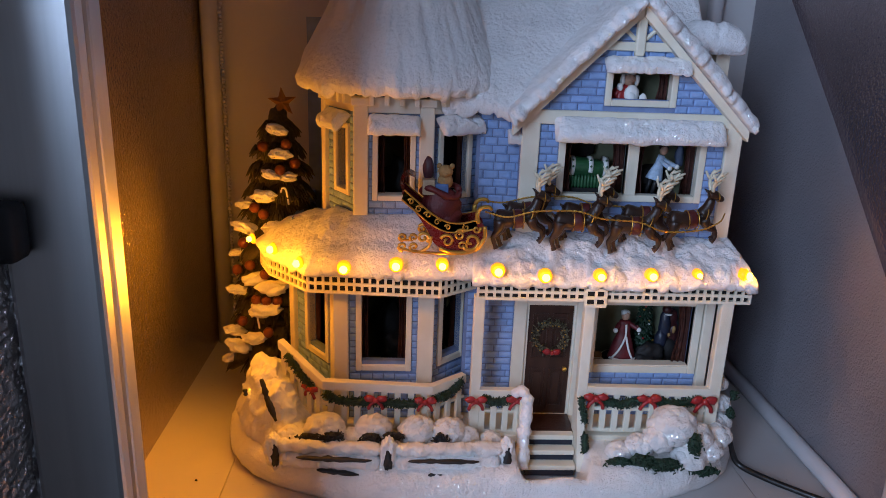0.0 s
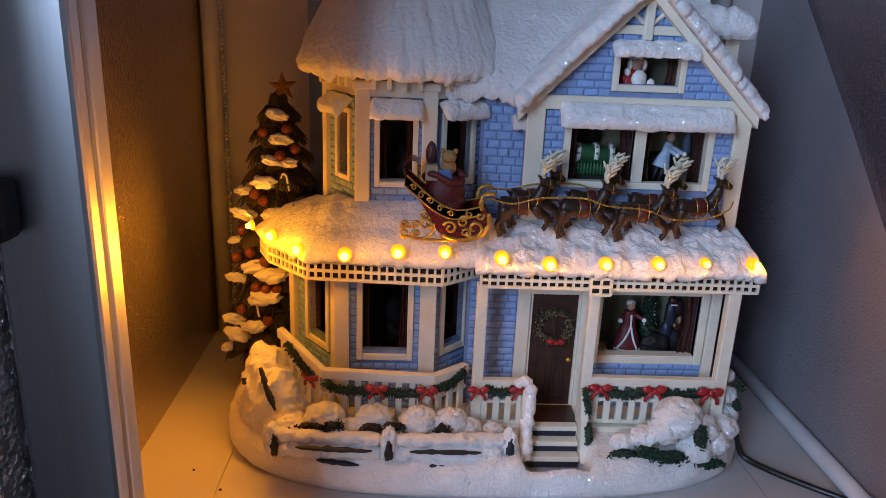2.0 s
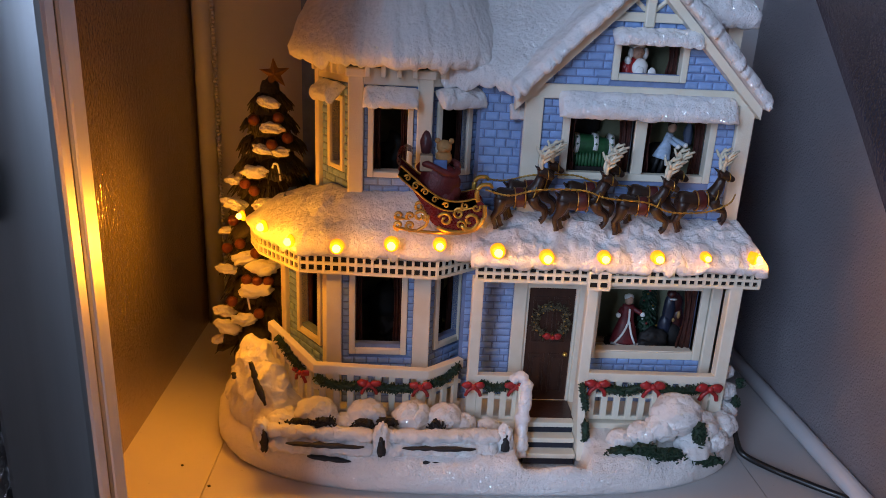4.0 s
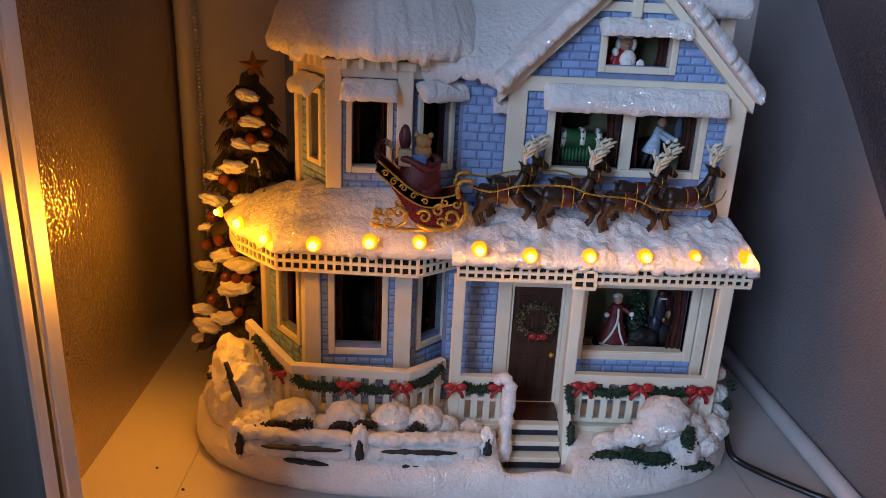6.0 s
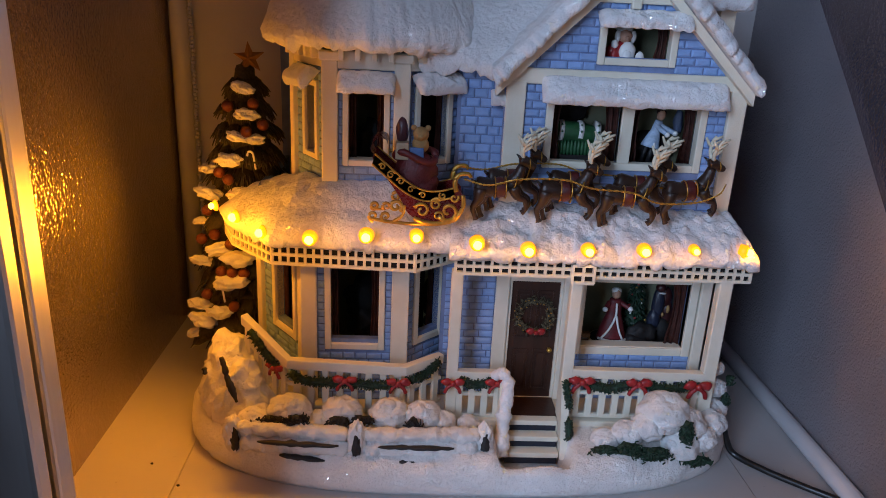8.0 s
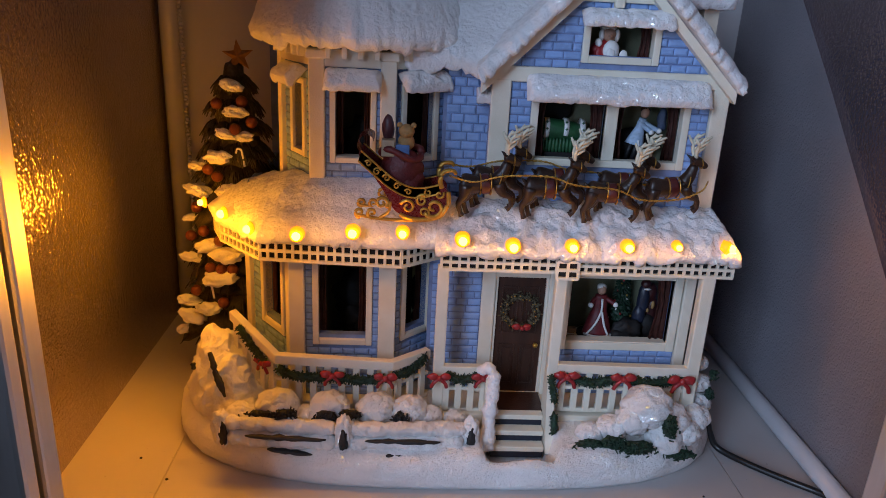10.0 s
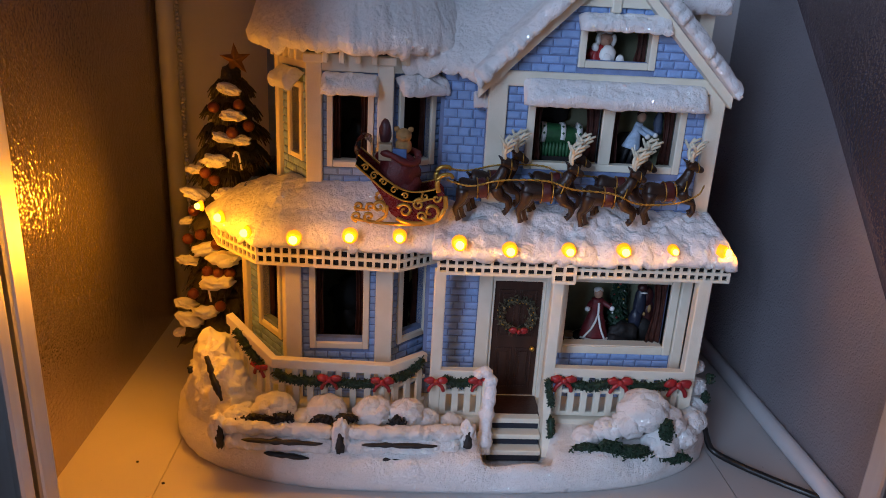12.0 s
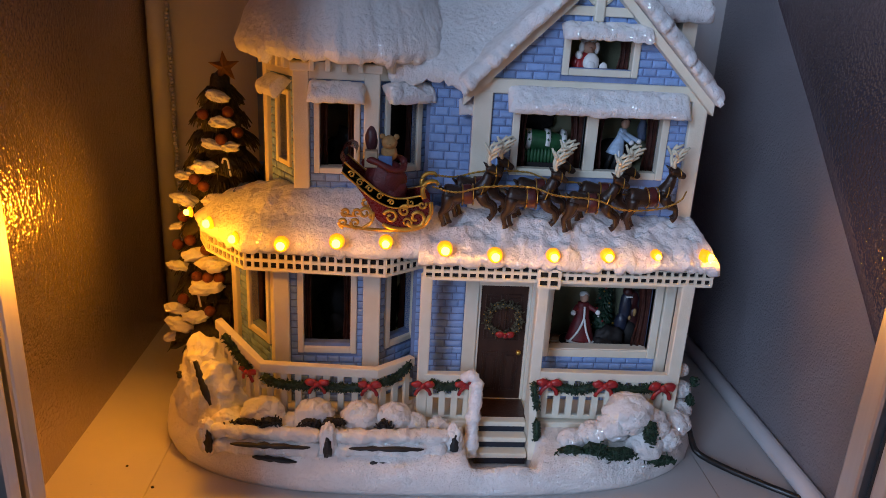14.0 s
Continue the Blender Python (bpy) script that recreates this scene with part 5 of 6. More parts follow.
for line, r in (([sp(p.x, p.y, -HALF - 0.0008) for p in TOP], 0.0006), ([sp(x, z, -HALF - 0.0008) for x, z in off], 0.0006), ([sp(p.x, p.y, HALF) for p in TOP], 0.0006), ([sp(p.x, p.y, -HALF - 0.0004) for p in LOW[:24]], 0.0014)):
    tube(bm, line, r, 6)


def spiral(cx, cz, r, a0, turns, thick, y=-HALF - 0.0009):
    n = 22
    pts = []
    for k in range(n + 1):
        t = k / n
        a = a0 + turns * math.tau * t
        pts.append(sp(cx + r * (1 - 0.8 * t) * math.cos(a), cz + r * (1 - 0.8 * t) * math.sin(a), y))
    tube(bm, pts, thick * 1.25, 6, 0, thick * 0.8)


for cx, cz, r, a0, tn, th in ((0.0440, 0.0085, 0.0062, -2.6, 1.2, 0.0011), (0.0370, 0.0125, 0.0036, 1.0, 1.3, 0.0008), (0.0470, 0.0165, 0.0026, 0.5, -1.1, 0.0007), (0.0290, 0.0085, 0.0044, 2.8, -1.2, 0.0009),
                              (0.0385, 0.0055, 0.0030, -0.5, 1.2, 0.0007), (0.0405, 0.0175, 0.0022, 2.2, 1.1, 0.0006), (0.0110, 0.0285, 0.0024, 0.3, 1.3, 0.0005), (0.0165, 0.0250, 0.0023, 3.0, -1.3, 0.0005), (0.0225, 0.0205, 0.0021, 0.2, 1.2, 0.0005), (0.0290, 0.0173, 0.0020, 2.9, -1.2, 0.0005), (0.0060, 0.0330, 0.0020, 2.7, -1.2, 0.0005)):
    spiral(cx, cz, r, a0, tn, th)
part("scrollwork", bm, GOLD, sleigh, "raised gold scrollwork")
for y in (-HALF, HALF):
    bm = bmesh.new()
    tube(bm, smooth_line([sp(-0.0010, 0.0030, y), sp(0.0030, 0.0020, y), sp(0.0140, 0.0005, y), (sp(0.0280, 0.0000, y)), sp(0.0400, 0.0005, y), sp(0.0480, 0.0030, y), sp(0.0515, 0.0080, y)], 6), 0.0010, 8)
    spiral(0.0015, 0.0040, 0.0030, -1.5, -1.1, 0.0009, y)
    spiral(0.0085, 0.0040, 0.0032, -1.2, -1.2, 0.0009, y)
    spiral(0.0140, 0.0100, 0.0040, -0.8, 1.3, 0.0010, y)
    tube(bm, smooth_line([sp(0.0130, 0.0010, y), sp(0.0180, 0.0050, y), sp(0.0190, 0.0110, y)], 5), 0.0010, 6)
    part("runner", bm, GOLD, sleigh, "gold runner with curled end")
    bm = bmesh.new()
    tube(bm, smooth_line([sp(0.0480, 0.0200, y), sp(0.0470, 0.0250, y), sp(0.0490, 0.0295, y), sp(0.0540, 0.0305, y), sp(0.0560, 0.0285, y)], 6), 0.0016, 8, 0, 0.0010)
    part("front_scroll", bm, GOLD, sleigh, "gold curl at the prow")
bm = bmesh.new()
lump(bm, sp(0.0245, 0.0270), (0.0125, 0.0085, 0.0135), 0.14, 1.8, 3)
lump(bm, sp(0.0270, 0.0200), (0.0110, 0.0085, 0.0120), 0.14, 1.8, 3)
tubev(bm, [sp(0.0130 + 0.0115 * (1 + math.cos(a)) , 0.0375 + 0.003 * math.sin(2 * a), 0.0075 * math.sin(a)) for a in [k * math.tau / 20 for k in range(21)]], [0.0020 + 0.0003 * math.sin(k * 2.1) for k in range(21)], 8)
sack = thing("toy_sack", sp(0.025, 0.012), "dark red sack stuffed with presents in the sleigh", "sack")
part("sack_body", bm, mat("sack_red", (0.15, 0.014, 0.014), 0.5, 0, 0.45, 150, 900, 0.0006), sack)
bm = bmesh.new()
box(bm, *[v for v in (SX + 0.0130, SX + 0.0205, SY - 0.006, SY + 0.002, SZ + 0.0360, SZ + 0.0455)], 0.0005)
part("parcel", bm, PARCEL, sack, "tan wrapped parcel", smooth=False)
bm = bmesh.new()
box(bm, SX + 0.0210, SX + 0.0290, SY - 0.0055, SY + 0.001, SZ + 0.0350, SZ + 0.0430, 0.0005)
part("parcel", bm, BLUE, sack, "blue wrapped parcel", smooth=False)
bm = bmesh.new()
lump(bm, sp(0.0165, 0.0510, 0.002), (0.0036, 0.0036, 0.0080), 0.10, 2, 3)
part("toy", bm, mat("plum_toy", (0.08, 0.02, 0.025), 0.4, 0, 0.4, 200, 900, 0.0003), sack, "dark plum-coloured toy")
bm = bmesh.new()
lump(bm, sp(0.0270, 0.0440, -0.001), (0.0048, 0.0042, 0.0050), 0.05, 2, 3)
lump(bm, sp(0.0270, 0.0503, -0.002), (0.0046, 0.0040, 0.0042), 0.03, 2, 3)
for s in (-1, 1):
    lump(bm, sp(0.0270 + s * 0.0040, 0.0538, -0.002), (0.0017, 0.0012, 0.0017), 0.0, 2, 2)
lump(bm, sp(0.0270, 0.0492, -0.0056), (0.0016, 0.0014, 0.0012), 0.0, 2, 2)
part("teddy_bear", bm, BEAR, sack, "tan teddy bear")

# ---- reindeer ----
deer = thing("reindeer", (0, 0, 0), "dark brown toy reindeer with cream antlers and a red saddle cloth", "reindeer", "reindeer team")


def dp(name, bm, m, label=""):
    return part(name, bm, m, deer, label)


bm = bmesh.new()
tubev(bm, smooth_line([(-0.0145, 0, 0.0200), (-0.0120, 0, 0.0195), (-0.0050, 0, 0.0185), (0.0030, 0, 0.0190), (0.0080, 0, 0.0210), (0.0105, 0, 0.0240)], 4), [0.0025 + 0.0034 * math.sin(math.pi * min(1, 0.22 + 0.06 * k)) ** 0.7 for k in range(21)], 12, 0, 0.85)
tubev(bm, smooth_line([(0.0070, 0, 0.0215), (0.0105, 0, 0.0265), (0.0125, 0, 0.0320)], 4), [0.0046 - 0.00026 * k for k in range(9)], 10)
tube(bm, [(-0.0145, 0, 0.0215), (-0.0170, 0, 0.0235)], 0.0014, 6, 0, 0.0006)
dp("body", bm, DEER)
bm = bmesh.new()
tubev(bm, smooth_line([(0.0105, 0, 0.0345), (0.0135, 0, 0.0345), (0.0170, 0, 0.0325), (0.0200, 0, 0.0305)], 4), [0.0024, 0.0030, 0.0031, 0.0031, 0.0030, 0.0029, 0.0027, 0.0025, 0.0022, 0.0020, 0.0020, 0.0019, 0.0014], 10)
for s in (-1, 1):
    tube(bm, [(0.0112, s * 0.0020, 0.0360), (0.0095, s * 0.0048, 0.0375)], 0.0011, 6, 0, 0.0003)
dp("head", bm, DEER)
for s in (-1, 1):
    bm = bmesh.new()
    tube(bm, smooth_line([(0.0125, s * 0.0012, 0.0368), (0.0120, s * 0.0030, 0.0410), (0.0135, s * 0.0050, 0.0460), (0.0160, s * 0.0055, 0.0495)], 4), 0.0013, 6, 0, 0.0008)
    for a, b in (((0.0121, 0.0028, 0.0405), (0.0170, 0.0030, 0.0425)), ((0.0128, 0.0042, 0.0440), (0.0185, 0.0045, 0.0460)), ((0.0145, 0.0052, 0.0475), (0.0195, 0.0050, 0.0485)), ((0.0126, 0.0042, 0.0440), (0.0100, 0.0056, 0.0480))):
        tube(bm, [(a[0], s * a[1], a[2]), ((a[0] + b[0]) / 2, s * b[1], (a[2] + b[2]) / 2 + 0.0004), (b[0], s * b[1], b[2] + 0.001)], 0.0011, 6, 0, 0.0007)
    dp("antler", bm, ANTLER, "cream branching antler")
for s, hip in ((-1, 0), (1, 1)):
    bm = bmesh.new()
    k = 0.0035 if hip else 0.0
    tubev(bm, smooth_line([(-0.0115, s * 0.0022, 0.0190), (-0.0130 + k, s * 0.0028, 0.0120), (-0.0160 + k, s * 0.0028, 0.0075), (-0.0150 + k, s * 0.0028, 0.0030), (-0.0140 + k, s * 0.0028, 0.0002)], 3), [0.0042, 0.0040, 0.0036, 0.0030, 0.0024, 0.0020, 0.0018, 0.0016, 0.0015, 0.0014, 0.0014, 0.0016, 0.0019], 8)
    dp("leg", bm, DEER)
    bm = bmesh.new()
    kk = 0.002 if hip else 0.0
    tubev(bm, smooth_line([(0.0075, s * 0.0022, 0.0195), (0.0100 + kk, s * 0.0028, 0.0140), (0.0145 + kk, s * 0.0028, 0.0115), (0.0150 + kk, s * 0.0028, 0.0065), (0.0125 + kk, s * 0.0028, 0.0040)], 3), [0.0036, 0.0034, 0.0030, 0.0026, 0.0022, 0.0019, 0.0017, 0.0016, 0.0015, 0.0014, 0.0014, 0.0017, 0.0019], 8)
    dp("leg", bm, DEER)
bm = bmesh.new()
tubev(bm, [(-0.0030 + 0.0008 * k, 0, 0.0186 + 0.0001 * k) for k in range(8)], [0.0058, 0.0061, 0.0062, 0.0062, 0.0062, 0.0062, 0.0061, 0.0058], 16, 0, 0.88)
dp("saddle_cloth", bm, mat("saddle_red", (0.09, 0.012, 0.012), 0.4, 0, 0.4, 200, 900, 0.0003), "dark red saddle cloth")
bm = bmesh.new()
for xx, rr in ((-0.0032, 0.0061), (0.0030, 0.0062), (0.0080, 0.0057)):
    tube(bm, [(xx + (0.002 * math.cos(a) if xx > 0.005 else 0), rr * 0.95 * math.sin(a), 0.0187 + (0.0025 if xx > 0.005 else 0) + rr * 1.02 * math.cos(a)) for a in [k * math.tau / 18 for k in range(19)]], 0.0004, 5)
tube(bm, [(0.0165, 0.0031 * math.sin(a), 0.0328 + 0.0029 * math.cos(a)) for a in [k * math.tau / 14 for k in range(15)]], 0.0004, 5)
dp("harness", bm, GOLD, "thin gold harness straps")
TEAM = [(0.0585, 0.3830, 0.1620, 1.0), (0.0960, 0.3825, 0.1610, 1.02), (0.1330, 0.3820, 0.1595, 1.02), (0.1715, 0.3840, 0.1640, 1.05),
        (0.0660, 0.3960, 0.1640, 1.0), (0.1030, 0.3960, 0.1640, 1.0), (0.1430, 0.3960, 0.1630, 1.0)]
for k, (x, y, z, s) in enumerate(TEAM):
    m = pose(x, y, z, 0, (-2, 1, 2, -4, 0, 2, 3)[k], (0, -3, -6, 2, 3, 0, -3)[k])
    if k == 0:
        deer.matrix_basis = m
    else:
        copy_thing(deer, m)
bm = bmesh.new()
reins = thing("reins", (0.034, 0.3755, 0.185), "twisted gold cord reins strung along the reindeer", "reins")
for y, dz in ((0.3762, 0.0), (0.3990, 0.004)):
    bm = bmesh.new()
    line = smooth_line([(0.0360, y, 0.1865 + dz * 0.5), (0.0505, y, 0.1835 + dz), (0.0680, y, 0.1875 + dz), (0.0940, y, 0.1882 + dz), (0.1100, y, 0.1838 + dz), (0.1340, y, 0.1820 + dz), (0.1500, y, 0.1765 + dz), (0.1720, y, 0.1775 + dz), (0.1850, y, 0.1830 + dz), (0.1900, y + 0.004, 0.1880 + dz)], 16)
    for ph in (0, math.pi):
        tube(bm, [p + Vector((0, 0.0004 * math.cos(k * 1.3 + ph), 0.0004 * math.sin(k * 1.3 + ph))) for k, p in enumerate(line)], 0.00034, 5)
    part("cord", bm, GOLD, reins)

# ---- christmas tree ----
TX, TY = -0.1105, 0.487
tree = thing("christmas_tree", (TX, TY, 0.02), "dark toy fir with snowy tips, copper baubles and a star", "christmas tree")


def tree_r(z):
    return max(0.003, 0.0455 * max(0.0, 1 - (z - 0.02) / 0.217) ** 0.54)


bm = bmesh.new()
tube(bm, [(TX, TY, 0.015), (TX, TY, 0.12), (TX + 0.003, TY, 0.232)], 0.012, 10, 0, 0.002)
part("trunk", bm, BARK, tree)
bm = bmesh.new()
rt = random.Random(8)
BOUGHS = 11
for tier in range(13):
    z = 0.040 + tier * 0.0152
    r = tree_r(z) * (1.0 + 0.10 * noise.noise(Vector((tier * 1.7, 4, 2))))
    lump(bm, (TX, TY, z + 0.002), (r * 0.70, r * 0.70, 0.0125), 0.15, 2.0, 3, seed=tier)
    for i in range(BOUGHS):
        a = i * math.tau / BOUGHS + tier * 0.37 + rt.uniform(-0.12, 0.12)
        reach = r * rt.uniform(0.90, 1.14)
        c, s = math.cos(a), math.sin(a)
        lean = Matrix.Rotation(a, 3, "Z") @ Matrix.Rotation(rt.uniform(0.55, 0.85), 3, "Y")
        mid = Vector((TX + c * reach * 0.66, TY + s * reach * 0.66, z - 0.0015))
        lump(bm, mid, (reach * 0.34 + 0.0020, reach * 0.27 + 0.0008, 0.0046), 0.25, 2.4, 2, turn=lean, seed=tier * 9 + i)
        for k in range(22):
            side = rt.uniform(-1, 1)
            o = mid + lean @ Vector((reach * rt.uniform(-0.20, 0.26), side * reach * 0.25, rt.uniform(0.0012, 0.0042)))
            tip = o + lean @ Vector((rt.uniform(0.005, 0.009), side * 0.0022, rt.uniform(-0.0022, 0.0006))) + Vector((0, 0, -rt.uniform(0.001, 0.004)))
            tube(bm, [o, o.lerp(tip, 0.6) + Vector((0, 0, 0.0006)), tip], 0.0009, 4, 0, 0.0003)
part("crown", bm, TREE_GREEN, tree, "dark green hanging needles")


def on_tree(x, z, out=0.0):
    r = tree_r(z - 0.006) + out
    dx = max(-r * 0.97, min(r * 0.97, x - TX))
    return Vector((TX + dx, TY - math.sqrt(max(0.0, r * r - dx * dx)), z))


for x, z, w in ((-0.1090, 0.2200, 0.0070), (-0.1060, 0.2030, 0.0070), (-0.1125, 0.1885, 0.0060), (-0.1010, 0.1870, 0.0060), (-0.1180, 0.1730, 0.0080), (-0.1360, 0.1630, 0.0055), (-0.1345, 0.1470, 0.0080), (-0.1110, 0.1510, 0.0070),
                (-0.1260, 0.1110, 0.0080), (-0.1110, 0.1060, 0.0100), (-0.1420, 0.0980, 0.0065), (-0.1170, 0.0890, 0.0105), (-0.1440, 0.0660, 0.0070), (-0.1260, 0.0660, 0.0080), (-0.1400, 0.0560, 0.0085), (-0.1490, 0.0420, 0.0060), (-0.1470, 0.1240, 0.0050)):
    bm = bmesh.new()
    p = on_tree(x, z, 0.001)
    lump(bm, p, (w * 1.18, w * 0.72, w * 0.56), 0.26, 2.0, 4, turn=Matrix.Rotation(rt.uniform(-0.35, 0.35), 3, "Y"), seed=x * 100)
    part("snow_tip", bm, BASE_SNOW, tree, "clump of snow")
for x, z in ((-0.1190, 0.2080), (-0.1020, 0.2100), (-0.0960, 0.1960), (-0.1250, 0.1640), (-0.1180, 0.1600), (-0.1160, 0.0960), (-0.1240, 0.0960), (-0.1080, 0.0960), (-0.1360, 0.0770), (-0.1150, 0.0720), (-0.1410, 0.1140), (-0.1290, 0.1210), (-0.1170, 0.1160), (-0.1060, 0.1920), (-0.1350, 0.1360)):
    bm = bmesh.new()
    lump(bm, on_tree(x, z, 0.002), 0.0041, 0.02, 1, 2)
    part("bauble", bm, BALL, tree, "copper-red bauble")
for x, z in ((-0.1010, 0.1740), (-0.1230, 0.0810)):
    bm = bmesh.new()
    p = on_tree(x, z, 0.002)
    tube(bm, smooth_line([p + Vector((0.001, 0, -0.007)), p, p + Vector((-0.001, 0, 0.0045)), p + Vector((-0.0035, 0, 0.005)), p + Vector((-0.0045, 0, 0.002))], 4), 0.0008, 6)
    part("candy_cane", bm, WHITE, tree, "small white candy cane")
bm = bmesh.new()
sc = Vector((TX + 0.0045, TY - 0.004, 0.2390))
front, rear = bm.verts.new(sc + Vector((0, -0.0032, 0))), bm.verts.new(sc + Vector((0, 0.0032, 0)))
pts = []
for k in range(10):
    a = math.pi / 2 + k * math.tau / 10 + 0.08
    r = 0.0112 if k % 2 == 0 else 0.0046
    pts.append(bm.verts.new(sc + Vector((r * math.cos(a), 0, r * math.sin(a)))))
for k in range(10):
    bm.faces.new((front, pts[k], pts[(k + 1) % 10]))
    bm.faces.new((rear, pts[(k + 1) % 10], pts[k]))
part("star", bm, mat("star_bronze", (0.26, 0.12, 0.045), 0.4, 0.4, 0.3, 200, 900, 0.0002), tree, "bronze five-pointed star", smooth=False)

# ---- figures and furniture behind the windows: plain shapes ----
def doll(name, at, items, mats, label, category):
    bm = bmesh.new()
    for c, r, mi, sd in items:
        lump(bm, Vector(at) + Vector(c), r, 0.08, 2, 3, mi, seed=sd)
    ob = part(name, bm, mats)
    return tagged(ob, label, category)


doll("bearded_doll", (0.1305, 0.418, 0.2505), [((-0.0030, 0.0005, 0.0060), (0.0085, 0.0050, 0.0080), 0, 1), ((-0.0062, -0.0030, 0.0050), (0.0026, 0.0022, 0.0050), 0, 8), ((0.0008, -0.0040, 0.0078), (0.0050, 0.0026, 0.0060), 1, 2), ((-0.0050, -0.001, 0.0165), (0.0017, 0.0024, 0.0036), 1, 12), ((0.0044, -0.001, 0.0165), (0.0017, 0.0024, 0.0036), 1, 13), ((0.0002, -0.0060, 0.0052), (0.0028, 0.0014, 0.0042), 1, 9),
      ((-0.0004, -0.0012, 0.0168), (0.0040, 0.0036, 0.0040), 2, 3), ((-0.0004, -0.0052, 0.0160), (0.0012, 0.0012, 0.0011), 2, 7), ((-0.0006, 0.0014, 0.0208), (0.0052, 0.0042, 0.0026), 1, 4), ((-0.0066, -0.0022, 0.0120), (0.0022, 0.0022, 0.0028), 1, 10), ((0.0065, 0.0, 0.0045), (0.0050, 0.0030, 0.0040), 3, 5), ((0.0090, -0.0030, 0.0050), (0.0026, 0.0012, 0.0034), 1, 6), ((-0.0020, -0.0048, 0.0015), (0.0080, 0.0026, 0.0022), 3, 11)],
     (RED, WHITE, SKIN, BLACK), "plain white-bearded figurine in red behind the attic window", "figurine")


def standing_doll(name, at, flare, height, mats, trims, hair, arms, label, hem=0.0):
    """A plain standing figure: a gown, a round head with hair, two arms and trim lines, all one mesh."""
    o = Vector(at)
    bm = bmesh.new()
    n = 12
    zs = [height * (hem + (0.80 - hem) * k / n) for k in range(n + 1)]
    if hem:
        for dx in (-0.4, 0.35):
            tube(bm, [o + Vector((dx * flare, 0, 0)), o + Vector((dx * flare * 0.8, 0, height * (hem + 0.1)))], height * 0.05, 8, 4)
    tubev(bm, [o + Vector((0, 0, z)) for z in zs], [flare * (1 - 0.62 * min(1, (k / n) * 1.6)) + flare * 0.10 * math.sin(k / n * 3.1) for k in range(n + 1)], 18, 0, 0.7)
    lump(bm, o + Vector((0, -0.0005, height * 0.90)), (height * 0.085, height * 0.08, height * 0.10), 0.04, 1, 2, 1)
    lump(bm, o + Vector((0, 0.0008, height * 0.945)), (height * 0.098, height * 0.09, height * 0.075), 0.10, 2, 2, hair)
    for s, (dx, dz) in zip((-1, 1), arms):
        tube(bm, smooth_line([o + Vector((s * flare * 0.36, 0, height * 0.72)), o + Vector((s * flare * 0.36 + dx * height * 0.6, -0.002, height * (0.72 + dz * 0.6))), o + Vector((s * flare * 0.36 + dx * height, -0.004, height * (0.72 + dz)))], 4), height * 0.05, 8, 0, height * 0.042)
        lump(bm, o + Vector((s * flare * 0.36 + dx * height, -0.004, height * (0.72 + dz))), height * 0.052, 0, 1, 2, 2)
    for line in trims:
        tube(bm, smooth_line([o + Vector((x * flare, -0.7 * flare * y, z * height)) for x, y, z in line], 5), height * 0.022, 6, 2)
    return tagged(part(name, bm, mats), label, "figurine")


V_TRIM = [[(-0.85, 0.75, 0.03), (-0.35, 0.85, 0.25), (0.0, 0.68, 0.50), (0.0, 0.60, 0.75)], [(0.60, 0.90, 0.03), (0.25, 0.95, 0.25), (0.05, 0.70, 0.50)], [(-0.95, 0.40, 0.02), (-0.3, 1.02, 0.02), (0.5, 0.98, 0.02), (0.95, 0.4, 0.02)]]
standing_doll("woman_doll", (0.1560, 0.424, 0.1900), 0.0062, 0.0345, (PALE_BLUE, SKIN, WHITE, BROWN, BLACK), [[(0.1, 0.8, 0.4), (0.3, 0.85, 0.3), (0.55, 0.8, 0.2)]], 3, ((0.26, -0.12), (0.26, -0.06)), "plain figurine in a pale blue apron behind the window", 0.30).matrix_basis = Matrix.Translation((0.1560, 0.424, 0.1900)) @ Matrix.Rotation(0.22, 4, "Y") @ Matrix.Translation((-0.1580, -0.424, -0.1900))
standing_doll("lady_doll", (0.1480, 0.424, 0.0665), 0.0105, 0.0365, (GOWN, SKIN, WHITE), V_TRIM, 2, ((-0.10, -0.10), (0.16, -0.08)), "plain figurine in a long red gown with white trim")

# the room behind the lower window
stand = thing("round_stand", (0.1470, 0.4240, 0.0640), "round dark stand with a cream rim under the gowned figurine", "stand")
bm = bmesh.new()
tubev(bm, [(0.1470, 0.4240, 0.0610), (0.1470, 0.4240, 0.0662)], [0.0140, 0.0134], 28)
part("top", bm, DARK, stand)
bm = bmesh.new()
tube(bm, [(0.1470 + 0.0140 * math.cos(k * math.tau / 28), 0.4240 + 0.0140 * math.sin(k * math.tau / 28), 0.0652) for k in range(29)], 0.0009, 6)
part("rim", bm, CREAM, stand, "cream rim")
bm = bmesh.new()
box(bm, 0.113, 0.199, 0.4460, 0.4490, 0.0330, 0.1500)
box(bm, 0.113, 0.199, 0.4100, 0.4455, 0.0560, 0.0608)
part("inner_wall", bm, ROOM_WALL, house, "pale yellow-green wall and floor of the doll room", smooth=False)
bm = bmesh.new()
rp = random.Random(17)
tube(bm, [(0.1665, 0.4360, 0.0610), (0.1665, 0.4360, 0.1090)], 0.0022, 8, 0, 0.0006)
